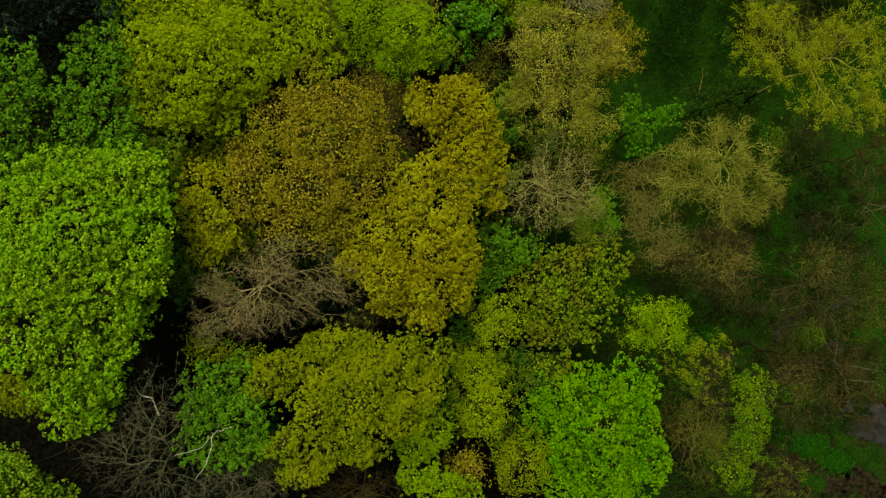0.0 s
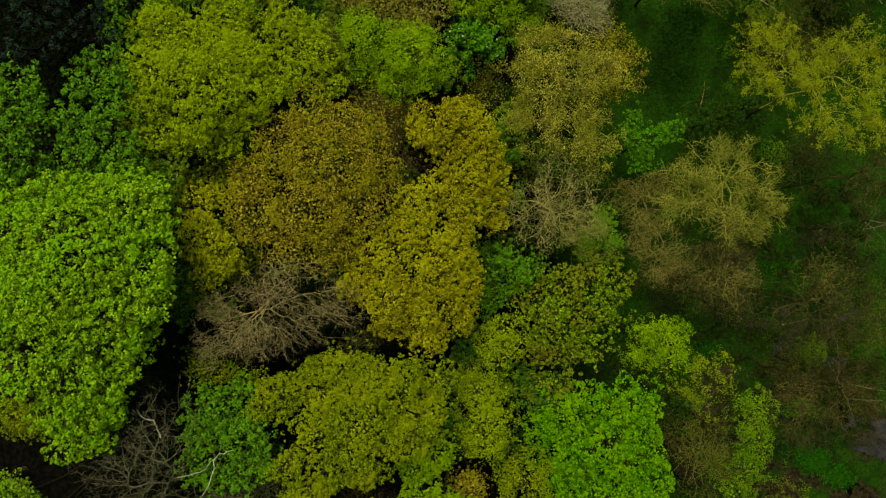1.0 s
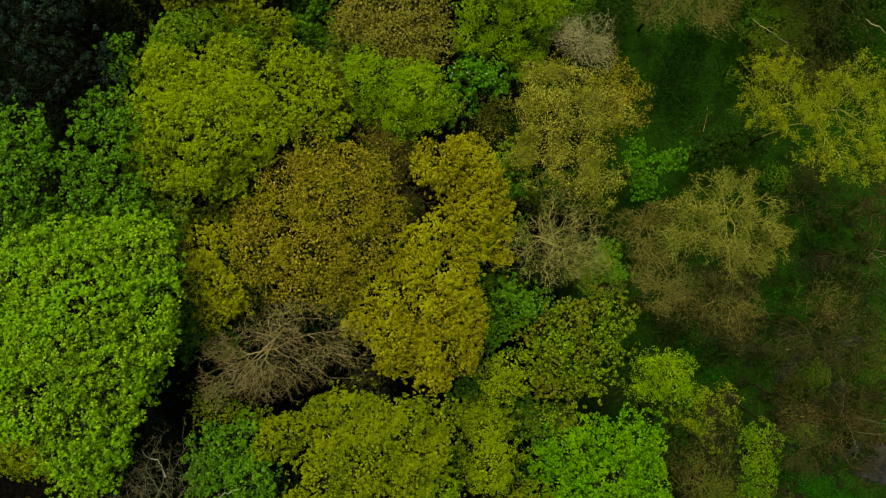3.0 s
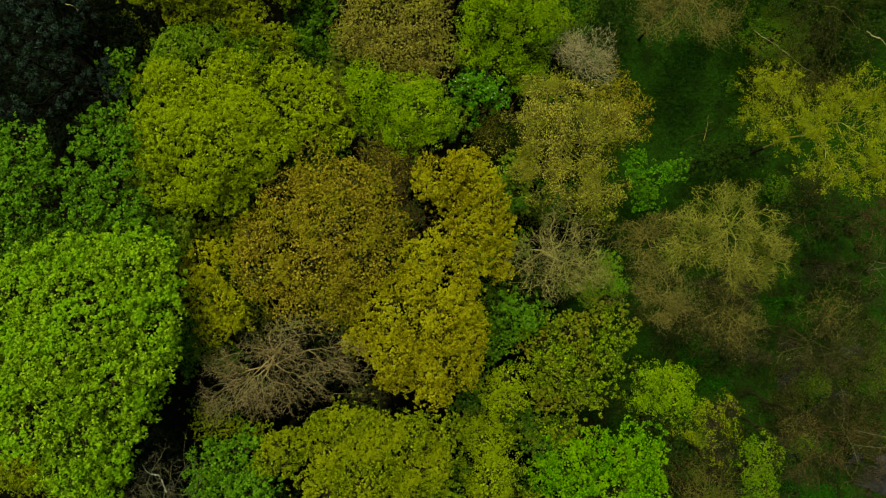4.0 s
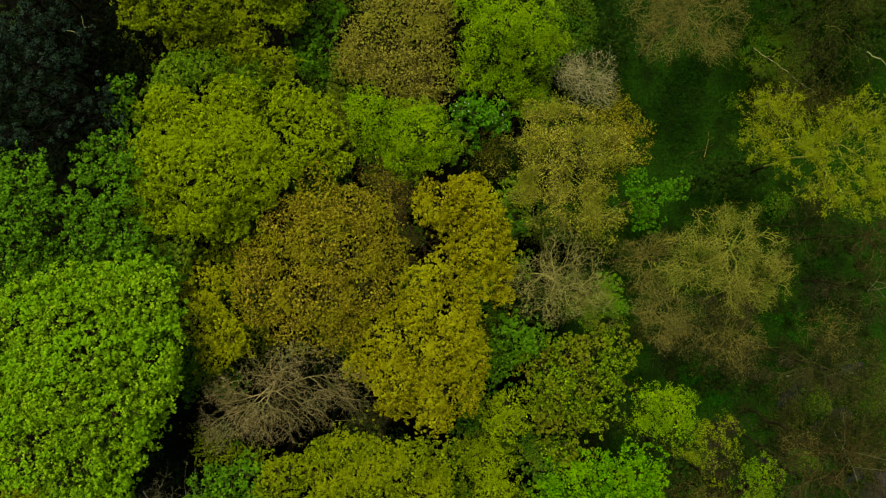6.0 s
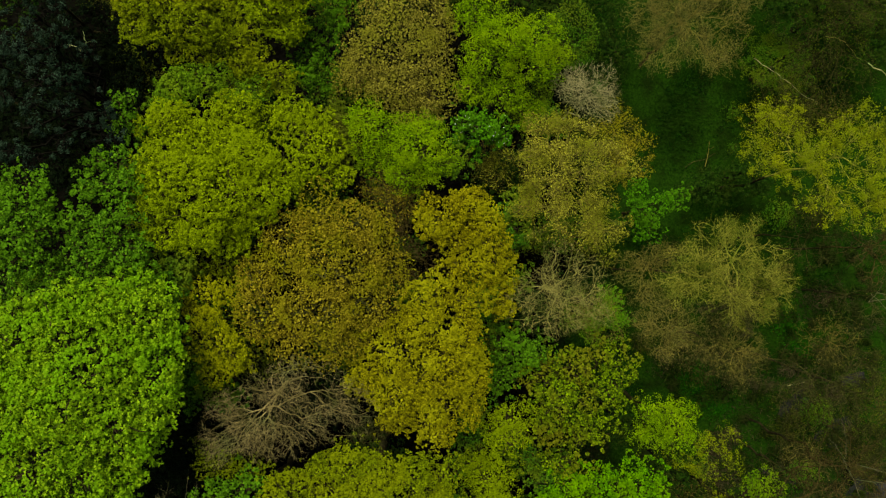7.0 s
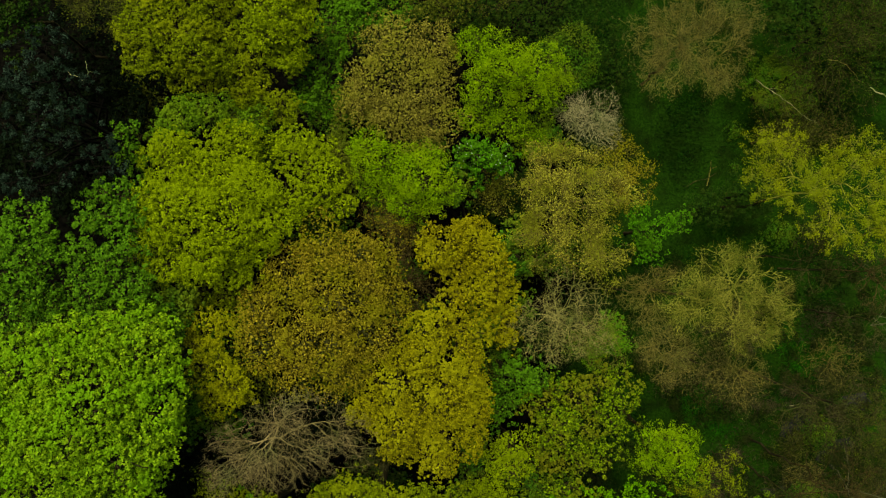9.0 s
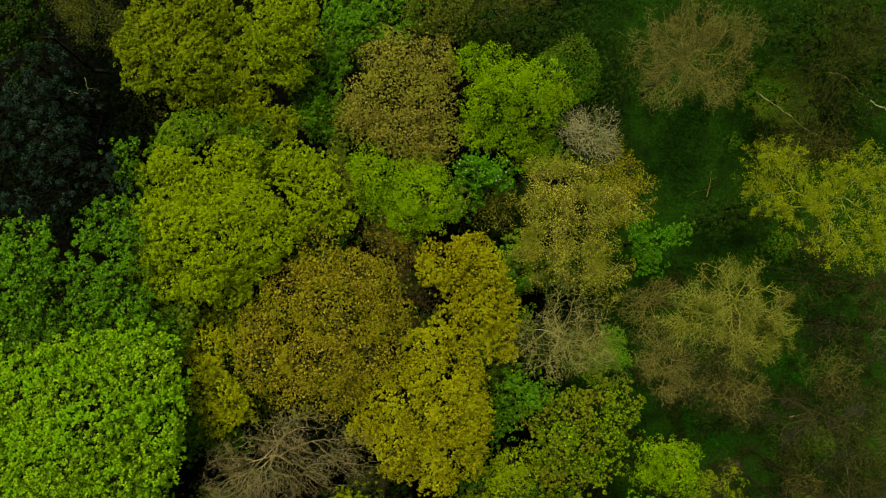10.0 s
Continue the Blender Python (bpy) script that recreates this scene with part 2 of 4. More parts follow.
def dome(rng, n, low):
    """Even, jittered ways over a ball from straight up down to the height low."""
    i = np.arange(n) + rng.uniform(0.2, 0.8)
    z = 1 - (1 - low) * (i / n)
    k = i * 2.399963 + rng.uniform(0, 6.28)
    r = np.sqrt(np.maximum(0, 1 - z * z))
    d = np.stack([r * np.cos(k), r * np.sin(k), z], 1)
    return unit(d + rng.normal(size=(n, 3)) * 0.9 / math.sqrt(n))


def boughs(rng, seat, lobes, thick, twig, rich, airy):
    """Limbs from the seat into all lobes of a crown: each new joint hangs on the earlier one that is near and not far along from the seat; the ends fork into twigs. Gives the pieces, the twig ends and the twigs."""
    wave, turn = rng.uniform(1.5, 5.0, 6), rng.uniform(0, 6.28, 6)
    axis = unit(rng.normal(size=(6, 3)))
    room = sum(q[3] * q[4] for q in lobes)
    n = int(min(4200, rich * (110 + 40 * len(lobes) + 88 * room)))
    many = int(airy * n)
    p = []
    for q in lobes:
        d = dome(rng, max(12, int(many * q[3] * q[4] / room)), -0.12)
        edge = 1.0 + 0.22 * np.sin(d @ axis.T * wave * 1.6 + turn).sum(axis=1) / 2.4
        p.append(q[:3] + d * q[3:6] * (edge * rng.uniform(0.02, 1.12, len(d)) ** 0.5)[:, None])
    p = np.concatenate(p)
    many = len(p)
    n = min(n, many - 1)
    half = np.maximum(np.ptp(p, axis=0) / 2, 0.5)
    clump = np.sin(p @ (unit(rng.normal(size=(5, 3))) * rng.uniform(2.4, 4.2, (5, 1))).T + rng.uniform(0, 6.28, 5)).sum(axis=1) + 0.35 * rng.normal(size=many)
    p = p[np.argsort(clump)[many - n:]]
    p = p[np.argsort(np.linalg.norm((p - seat) / half, axis=1))]
    node = np.vstack([seat[None, :], p])
    path, parent = np.zeros(n + 1), np.zeros(n + 1, dtype=int)
    for i in range(1, n + 1):
        gap = node[:i] - node[i]
        far = np.sqrt(np.einsum("ij,ij->i", gap, gap))
        k = int(np.argmin(far + 0.30 * (path[:i] + far)))
        parent[i], path[i] = k, path[k] + far[k]
    flow = np.zeros(n + 1)
    kids = np.bincount(parent[1:], minlength=n + 1)
    heavy = np.full(n + 1, -1)
    for i in range(n, 0, -1):
        flow[i] = max(flow[i], 1.0)
        k = parent[i]
        if heavy[k] < 0 or flow[i] > flow[heavy[k]]:
            heavy[k] = i
        flow[k] += flow[i]
    inner = np.arange(1, n + 1)[kids[1:] > 0]
    node[inner] = 0.5 * node[inner] + 0.25 * node[parent[inner]] + 0.25 * node[heavy[inner]]  # ease the kinks along each limb
    rad = np.minimum(thick * 0.45, twig * 0.62 * flow ** 0.40)
    made = [(node[parent[i]], node[i], min(rad[parent[i]], rad[i] * 1.25), rad[i]) for i in range(1, n + 1)]
    tips = np.concatenate([np.arange(1, n + 1)[kids[1:] == 0]] * 6 + [np.arange(1, n + 1)[(kids[1:] > 0) & (flow[1:] < 9)]] * 2)
    way = unit(node[tips] - node[parent[tips]])
    way = unit(way + 0.6 * rng.normal(size=way.shape) + np.array([0, 0, 0.15]))
    stop = node[tips] + way * rng.uniform(0.12, 0.7, (len(tips), 1))
    return made, stop, (node[tips], stop, np.full(len(tips), twig * 0.44))


# crown habits: leaf length, slimness, spray radius, sprays to the square metre, leaves to a spray,
# twig tips to the square metre, depth of the clefts, scatter of the sprays in metres, boss size in metres
HABIT = {
    "broad": (0.145, 0.90, 0.24, 9.5, 18, 0.12, 1.15, 0.42, 1.2),
    "loose": (0.135, 0.90, 0.23, 8.0, 17, 0.12, 1.25, 0.60, 1.0),
    "rosette": (0.155, 0.85, 0.27, 8.0, 20, 0.12, 1.1, 0.45, 1.2),
    "oak": (0.080, 0.95, 0.165, 23.0, 18, 0.2, 1.25, 0.38, 1.0),
    "cluster": (0.135, 0.85, 0.18, 9.0, 15, 0.12, 1.2, 0.65, 1.1),
    "fine": (0.078, 0.85, 0.105, 66.0, 4.2, 1.2, 0.85, 0.60, 1.4),
    "wispy": (0.085, 0.65, 0.34, 12.0, 28, 0.3, 1.0, 0.50, 1.2),
    "sparse": (0.078, 0.80, 0.30, 12.0, 15, 3.6, 1.0, 0.85, 1.4),
    "thin": (0.07, 0.70, 0.30, 6.0, 6, 13.0, 1.0, 0.45, 1.5),
    "bare": (0.09, 0.40, 0.35, 1.0, 2, 14.0, 1.0, 0.45, 1.7),
    "needle": (0.15, 0.36, 0.24, 5.0, 40, 0.15, 1.8, 0.35, 0.95),
}
COUNT, TREES = [0], []


def tree(name, label, habit, leaf, bark, lobes, category="tree", foot=None, girth=0.0, low=-0.22, dense=1.0, twig=0.014, group="", fill=True, blossom=0, twigs=1.0, airy=0.0):
    """A tree whose crown is made of lobes (x, y, z of the middle, three half axes): trunk and limbs, twigs, and sprays of leaves."""
    COUNT[0] += 1
    rng = np.random.default_rng(1000 + 17 * COUNT[0])
    size, slim, spray, sprays, leaves, tips, cleft, scatter, boss = HABIT[habit]
    lobes = [np.array(q, dtype=float) for q in lobes]
    weight = np.array([q[3] * q[4] for q in lobes])
    mid = sum(w * q[:3] for w, q in zip(weight, lobes)) / weight.sum()
    fx, fy = foot if foot else (mid[0], mid[1])
    fz = float(ground_z(fx, fy))
    base = np.array([fx, fy, fz])
    top = max(q[2] + q[5] for q in lobes)
    reach = math.sqrt(weight.sum())
    bare = tips > 3
    wild = 1.0 if len(lobes) < 3 else 0.7
    girth = girth or (0.018 * reach + 0.002 * (top - fz) if bare else 0.028 * reach + 0.007 * (top - fz))
    fork = np.array([fx + 0.4 * (mid[0] - fx), fy + 0.4 * (mid[1] - fy), fz + 0.5 * (mid[2] - fz)])
    ob = tagged(new(name), label, category, group)
    ob.location = base
    stems = [(np.array([fx, fy, fz - 0.4]), base + np.array([0, 0, 0.5]), girth * 1.6, girth * 1.05)]
    stems += bent(rng, base + np.array([0, 0, 0.45]), fork, girth * 1.05, girth * 0.8, 4, 0.06)
    limbs, twiglets, at, out, inner_at, inner_out = [], [], [], [], [], []
    hole_way = unit(rng.normal(size=(6, 3))) * (2 * math.pi / rng.uniform(0.8, 2.4, (6, 1)))
    hole_turn = rng.uniform(0, 6.28, 6)

    def open_to(places, own, depth):
        """Which of the places lie in no other lobe of the crown."""
        free = np.ones(len(places), dtype=bool)
        for other in lobes:
            if other is not own:
                free &= np.linalg.norm((places - other[:3]) / other[3:6], axis=1) > depth
        return free

    for q in lobes:
        c, half = q[:3], q[3:6]
        mean = (half[0] * half[1] * half[2]) ** (1 / 3)
        area = 4 * math.pi * (((half[0] * half[1]) ** 1.6 + (half[0] * half[2]) ** 1.6 + (half[1] * half[2]) ** 1.6) / 3) ** (1 / 1.6) * (1 - low) / 2
        rho = min(0.5, boss / mean * 0.62)
        n_boss = int(max(8, 0.8 * (1 - low) * 2 / (rho * rho)))
        knob = dome(rng, n_boss, low) * rng.uniform(0.82, 1.14, n_boss)[:, None] * (1 - rho * 0.9)
        knob_r = rho * rng.uniform(0.55, 1.45, n_boss)
        great = dome(rng, 7, low)
        drift = unit(rng.normal(size=(7, 3)))
        drift_k, drift_a = rng.uniform(2.0, 6.0, 7), rng.uniform(0, 6.28, 7)

        def swell(d):
            """The crown's uneven outline: rounded bosses with clefts between."""
            along = d @ knob.T
            gap2 = knob_r ** 2 - (np.sum(knob * knob, 1) - along ** 2)
            r = np.where(gap2 > 0, along + np.sqrt(np.maximum(gap2, 0)), 0).max(axis=1)
            wave = np.sin((d @ drift.T) * drift_k + drift_a).sum(axis=1) / 7
            return (1.05 - cleft * (1.05 - np.maximum(r, 0.70 if cleft < 1.2 else 0.45))) * (1 + 0.40 * wild * wave) * (1.07 - 0.55 * wild * (1 - np.max(d @ great.T, axis=1)))

        def shape(d, r):
            """The place on the crown in the direction d; its top is flatter than a ball's."""
            u = d * r[:, None]
            u = np.column_stack([u[:, :2], np.sign(u[:, 2]) * np.abs(u[:, 2]) ** 0.68])
            return c + u * half

        lean = np.array([fx - c[0], fy - c[1], 0]) * (0.5 if foot else 0.08)
        seat = c + lean - np.array([0, 0, (0.35 if bare else 0.55) * half[2]])
        if not bare:
            limbs.extend(bent(rng, fork, seat, girth * (0.78 if len(lobes) == 1 else 0.5 if len(lobes) < 5 else 0.3), girth * (0.6 if len(lobes) == 1 else 0.38 if len(lobes) < 5 else 0.2), 4, 0.10))
        if bare:
            if q is not lobes[0]:
                continue
            seat = np.array([mid[0], mid[1], min(w[2] for w in lobes)]) + (np.array([fx, fy, 0]) - np.array([mid[0], mid[1], 0])) * (0.5 if foot else 0.08)
            seat[2] -= 0.5 * max(w[5] for w in lobes)
            limbs.extend(bent(rng, fork, seat, girth * 0.78, girth * 0.6, 4, 0.10))
            wood, ends, spray_wood = boughs(rng, seat, lobes, girth, twig, twigs, airy or {"sparse": 1.9, "thin": 1.55}.get(habit, 1.35))
            limbs += wood
            twiglets.append(spray_wood)
            k = rng.poisson({"sparse": 2.9, "thin": 1.1}.get(habit, 0.05) * dense * rng.gamma(0.5, 2.0, len(ends)))
            hub_of = np.repeat(np.arange(len(ends)), k)
            m = len(hub_of)
            puff = rng.normal(size=(m, 3))
            at.append(ends[hub_of] + puff * np.array([0.13, 0.13, 0.09]))
            out.append(unit(0.5 * puff + np.array([0, 0, 1.0])))
            continue
        old, old_r = seat[None, :], np.array([girth * 0.62])
        counts = [7, 26, 80] if area > 40 and len(lobes) < 4 else [5, 18]
        fracs = np.linspace(0.34, 0.84, len(counts))
        for level, (n, f) in enumerate(zip(counts, fracs)):
            d = dome(rng, n, low * 0.8)
            p = shape(d, f * swell(d) * rng.uniform(0.84, 1.08, n))
            p = p + lean * (1 - f)
            gap = np.linalg.norm(p[:, None, :] - old[None, :, :], axis=2)
            who = np.argmin(gap, axis=1)
            rad = np.maximum(twig * 0.75, old_r[who] * rng.uniform(0.40, 0.62, n))
            steps = (5, 4, 3, 2, 1)[level] if n < 1200 else 1
            for i in range(n):
                limbs += bent(rng, old[who[i]], p[i], rad[i] * 1.15, max(twig * 0.5, rad[i] * 0.62), steps, (0.20, 0.22, 0.20, 0.16, 0.12)[level])
            old, old_r = p, np.maximum(twig * 0.7, rad * 0.7)
        n = int(sprays * area * dense)
        d = dome(rng, n, low)
        hub = shape(d, swell(d)) + d * (scatter * (0.35 - 1.2 * rng.exponential(0.6, n)))[:, None]
        stray = (rng.uniform(size=n) < 0.16) & (d[:, 2] < 0.55)
        hub[stray] += unit(d[stray] * np.array([1, 1, 0])) * rng.uniform(0, 0.75, (stray.sum(), 1)) - np.array([0, 0, 0.25])
        hole = np.sin(hub @ hole_way.T + hole_turn).sum(axis=1) + 0.7 * rng.normal(size=n)
        hub[:, 2] -= 0.55 * np.clip(-0.9 - hole, 0, 1.2)
        free = open_to(hub, q, 0.72) & (hole > (-0.9 if habit == "cluster" else -1.1 if habit in ("loose", "rosette", "needle") else -2.2 if habit == "fine" else -1.6 if habit == "wispy" else -2.0))
        hub, d, n = hub[free], d[free], int(free.sum())
        k = rng.poisson(leaves, n)
        hub_of = np.repeat(np.arange(n), k)
        m = len(hub_of)
        puff = unit(rng.normal(size=(m, 3)) + 0.5 * d[hub_of] + np.array([0, 0, 0.45]))
        r = spray * rng.uniform(0.6, 1.3, n)[hub_of] * rng.uniform(0.3, 1.0, m) ** 0.5
        at.append(hub[hub_of] + puff * r[:, None] * np.array([1, 1, 0.7]))
        out.append(unit(puff + 0.3 * d[hub_of] + np.array([0, 0, 0.6])))
        if fill and not bare:
            n = int((7 if habit == "fine" else 13) * area)
            d = dome(rng, n, low)
            within = shape(d, swell(d) * rng.uniform(0.50, 0.74, n))
            free = open_to(within, q, 0.55)
            inner_at.append(within[free])
            inner_out.append(d[free] + np.array([0, 0, 0.5]))
            n = int(7 * area)  # the shaded lower crown
            k = rng.uniform(0, 2 * math.pi, n)
            drop = rng.uniform(0, 1, n)
            wide = (0.95 - 0.55 * drop) * rng.uniform(0.55, 1.0, n)
            deep = min(1.3 * half[0], 0.5 * (c[2] - fz))
            inner_at.append(c + np.column_stack([half[0] * wide * np.cos(k), half[1] * wide * np.sin(k), -deep * drop]))
            inner_out.append(np.column_stack([np.cos(k), np.sin(k), np.full(n, 0.8)]))
    at, out = np.concatenate(at), np.concatenate(out)
    part("trunk", tube_mesh([(a - base, b - base, r, s) for a, b, r, s in stems], 10), BARK["brown" if bare else bark], ob)
    part("branchwork", tube_mesh([(a - base, b - base, r, s) for a, b, r, s in limbs], 3), BARK[bark], ob)
    if twiglets:
        a, b, w = [np.concatenate(q) for q in zip(*twiglets)]
        tagged(part("twig_spray", twig_mesh(a - base, b - base, w), BARK[bark], ob), kind="stuff")
    part("crown", leaf_mesh(rng, at - base, out, size, slim), LEAF[leaf], ob)
    if inner_at:
        part("inner_foliage", leaf_mesh(rng, np.concatenate(inner_at) - base, unit(np.concatenate(inner_out)), 0.19, 0.9), LEAF[leaf], ob)
    if blossom:
        pick = rng.choice(len(at), blossom)
        part("blossom", leaf_mesh(rng, at[pick] - base + np.array([0, 0, 0.1]), out[pick], 0.065, 1.0), LEAF["blossom"], ob, "white blossom")
    TREES.append(ob)
    return ob


def add_limb(ob, label, bark, points, thick, thin):
    """One more crooked limb on a tree, through the points."""
    base = np.array(ob.location)
    rng = np.random.default_rng(int(1000 * thick) + 7 * len(points))
    pts = [np.array(p, dtype=float) - base for p in points]
    rad = np.linspace(thick, thin, len(pts))
    segs = []
    for i in range(len(pts) - 1):
        segs += bent(rng, pts[i], pts[i + 1], rad[i], rad[i + 1], 3, 0.16)
        if i:
            way = unit(pts[i] - pts[i - 1] + rng.normal(size=3) * 0.45 * np.linalg.norm(pts[i] - pts[i - 1]))
            segs += bent(rng, pts[i], pts[i] + way * rng.uniform(0.3, 0.8), rad[i] * 0.55, rad[i] * 0.25, 2, 0.15)
    part("limb", tube_mesh(segs, 6), BARK[bark], ob, label)


# ---- the woodland floor ----
def build_ground():
    near = np.arange(-60, 60.1, 1.0)
    far = np.array([70, 85, 110, 150, 220, 340, 520, 800, 1300, 2200])
    line = np.concatenate([-far[::-1], near, far])
    gx, gy = np.meshgrid(line, line, indexing="ij")
    gz = ground_z(gx, gy)
    n = len(line)
    i = np.arange(n * n).reshape(n, n)
    faces = np.stack([i[:-1, :-1], i[1:, :-1], i[1:, 1:], i[:-1, 1:]], -1).reshape(-1, 4)
    me = quick_mesh("ground", np.stack([gx, gy, gz], -1).reshape(-1, 3), faces)
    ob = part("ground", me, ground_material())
    tagged(ob, "leaf litter with painted-in shade, and moss, on a wooded slope", "ground", kind="structure")


build_ground()


def tufts(name, label, leaf, spots, length, slim, lean, seed, category="grass"):
    """Low growth: many narrow blades round each of the spots (x, y, half width, half depth, blades)."""
    rng = np.random.default_rng(seed)
    at, out = [], []
    for x, y, a, b, n in spots:
        p = rng.normal(size=(n, 2)) * np.array([a, b]) * 0.55 + np.array([x, y])
        z = ground_z(p[:, 0], p[:, 1]) + length * rng.uniform(0.1, 0.5, n)
        at.append(np.column_stack([p, z]))
        out.append(unit(rng.normal(size=(n, 3)) * np.array([1, 1, 0.2]) + np.array([0, 0, lean])))
    part_mesh = leaf_mesh(rng, np.concatenate(at), np.concatenate(out), length, slim, 0.4)
    ob = part(name, part_mesh, LEAF[leaf])
    return tagged(ob, label, category, kind="stuff")


def mud_pool(x, y, rx, ry, seed):
    """A patch of wet grey mud that follows the ground."""
    rng = np.random.default_rng(seed)
    k = np.linspace(0, 2 * math.pi, 28, endpoint=False)
    edge = 1 + 0.22 * np.sin(2 * k + rng.uniform(0, 6)) + 0.2 * np.sin(5 * k + rng.uniform(0, 6)) + 0.1 * np.sin(9 * k + rng.uniform(0, 6))
    verts = [(x, y, float(ground_z(x, y)) + 0.05)]
    for f in (0.35, 0.7, 1.0):
        px, py = x + rx * f * edge * np.cos(k), y + ry * f * edge * np.sin(k)
        verts += list(zip(px, py, ground_z(px, py) + 0.06 - 0.05 * f))
    faces = []
    for ring in range(2):
        for i in range(28):
            a, b = 1 + 28 * ring + i, 1 + 28 * ring + (i + 1) % 28
            faces.append((a, a + 28, b + 28, b))
    me = bpy.data.meshes.new("mud")
    me.from_pydata(verts, [], faces + [(0, 1 + i, 1 + (i + 1) % 28) for i in range(28)])
    me.update()
    return tagged(part("mud_pool", me, MUD), "wet grey mud patch among bare alders", "mud", kind="structure")


def fallen_branch(label, bark, points, thick):
    """A dead branch that lies or hangs low, with two short side twigs."""
    rng = np.random.default_rng(int(1000 * thick) + len(points))
    base = np.array(points[0], dtype=float)
    pts = [np.array(p, dtype=float) - base for p in points]
    rad = np.linspace(thick, thick * 0.4, len(pts))
    segs = [(pts[i], pts[i + 1], rad[i], rad[i + 1]) for i in range(len(pts) - 1)]
    for i in (1, 2):
        way = unit(pts[i] - pts[i - 1] + rng.normal(size=3) * 0.6)
        segs.append((pts[i], pts[i] + way * 0.7, rad[i] * 0.6, rad[i] * 0.3))
    ob = part("fallen_branch", tube_mesh(segs, 6), BARK[bark])
    ob.location = base
    return tagged(ob, label, "branch")


# ---- the trees ----
tree("sycamore_tree", "tall sycamore with a dense bright green crown", "broad", "sycamore", "brown", [(-20.69, 0.73, 36.26, 3.89, 3.73, 2.29), (-17.81, 2.87, 35.72, 2.68, 2.36, 1.51), (-23.23, 2.25, 35.9, 2.82, 2.67, 1.65), (-16.8, 0.18, 35.63, 1.96, 2.68, 1.38), (-21.34, 3.8, 35.3, 2.71, 1.43, 1.18), (-19.33, -2.15, 35.83, 3.3, 2.2, 1.62), (-23.25, -1.83, 35.85, 2.98, 2.36, 1.59), (-26.67, -0.07, 34.89, 2.57, 3.86, 1.89), (-17.78, -3.1, 34.2, 1.24, 1.96, 0.94), (-21.12, -5.81, 35.05, 2.37, 1.47, 1.12), (-23.36, -5.5, 36.18, 2.05, 1.25, 0.96), (-19.31, -5.85, 33.68, 1.52, 1.32, 0.85), (-20.4, -7.94, 33.08, 1.47, 1.34, 0.84), (-22.38, -8.32, 33.8, 1.58, 1.19, 0.82), (-22.26, -10.34, 31.66, 1.8, 1.18, 0.87), (-20.9, -9.43, 31.83, 1.31, 0.96, 0.67), (-18.79, 5.06, 33.79, 1.98, 0.99, 0.84), (-26.62, -4.9, 34.17, 1.8, 1.47, 0.98)])
tree("sycamore_tree", "sycamore with a dense green crown beside a dark gap", "broad", "birch", "brown", [(-24.1, -12.14, 36.32, 1.37, 1.3, 0.8), (-23.07, -13.28, 36.27, 1.55, 1.31, 0.85), (-21.63, -14.11, 35.08, 0.9, 0.77, 0.5)])
tree("maple_tree", "maple with yellow-green leaves beside a sycamore", "oak", "dull_oak", "brown", [(-26.34, -8.5, 32.3, 1.54, 1.23, 0.82), (-25.51, -9.42, 31.46, 1.32, 0.83, 0.63)])
tree("lime_tree", "lime tree in fresh mid-green leaf", "loose", "lime", "brown", [(-25.14, 10.69, 33.69, 1.82, 1.39, 0.95), (-24.57, 8.5, 34.11, 1.7, 1.8, 1.05), (-27.18, 9.06, 33.32, 2.0, 2.67, 1.39), (-26.3, 6.06, 33.11, 2.01, 1.51, 1.05), (-24.22, 9.43, 32.94, 0.84, 1.41, 0.65), (-24.38, 6.24, 32.3, 1.3, 1.43, 0.82)])
tree("lime_tree", "lime tree in mid-green leaf with dark clefts", "loose", "lime", "brown", [(-21.47, 12.6, 32.5, 1.09, 0.88, 0.59), (-19.88, 12.81, 32.48, 1.09, 0.95, 0.61), (-19.49, 11.06, 33.35, 1.27, 1.27, 0.76), (-21.84, 10.98, 32.65, 1.08, 1.08, 0.65), (-22.37, 8.92, 32.93, 1.28, 1.35, 0.79), (-19.78, 8.85, 33.82, 1.58, 1.48, 0.92), (-21.36, 6.99, 33.26, 1.5, 1.4, 0.87), (-19.18, 6.89, 33.28, 1.4, 1.4, 0.84), (-21.09, 5.56, 32.4, 1.36, 1.02, 0.71), (-18.88, 5.56, 31.96, 1.17, 0.96, 0.64), (-23.4, 5.73, 31.53, 0.87, 0.97, 0.55)])
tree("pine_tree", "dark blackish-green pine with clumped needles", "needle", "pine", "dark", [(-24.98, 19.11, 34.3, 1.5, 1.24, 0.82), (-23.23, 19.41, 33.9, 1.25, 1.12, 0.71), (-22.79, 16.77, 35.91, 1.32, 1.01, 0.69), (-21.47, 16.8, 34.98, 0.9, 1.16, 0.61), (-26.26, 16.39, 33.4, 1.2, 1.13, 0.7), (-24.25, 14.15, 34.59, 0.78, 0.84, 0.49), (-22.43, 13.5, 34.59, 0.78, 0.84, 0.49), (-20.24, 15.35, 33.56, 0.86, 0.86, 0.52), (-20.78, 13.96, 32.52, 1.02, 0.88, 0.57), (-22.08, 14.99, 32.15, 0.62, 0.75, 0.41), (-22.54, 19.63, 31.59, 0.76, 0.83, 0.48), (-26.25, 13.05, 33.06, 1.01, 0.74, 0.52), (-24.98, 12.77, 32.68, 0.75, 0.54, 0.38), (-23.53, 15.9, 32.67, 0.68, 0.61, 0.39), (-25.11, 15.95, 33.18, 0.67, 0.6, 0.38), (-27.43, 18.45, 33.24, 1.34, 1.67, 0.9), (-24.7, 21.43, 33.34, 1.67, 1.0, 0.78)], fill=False)
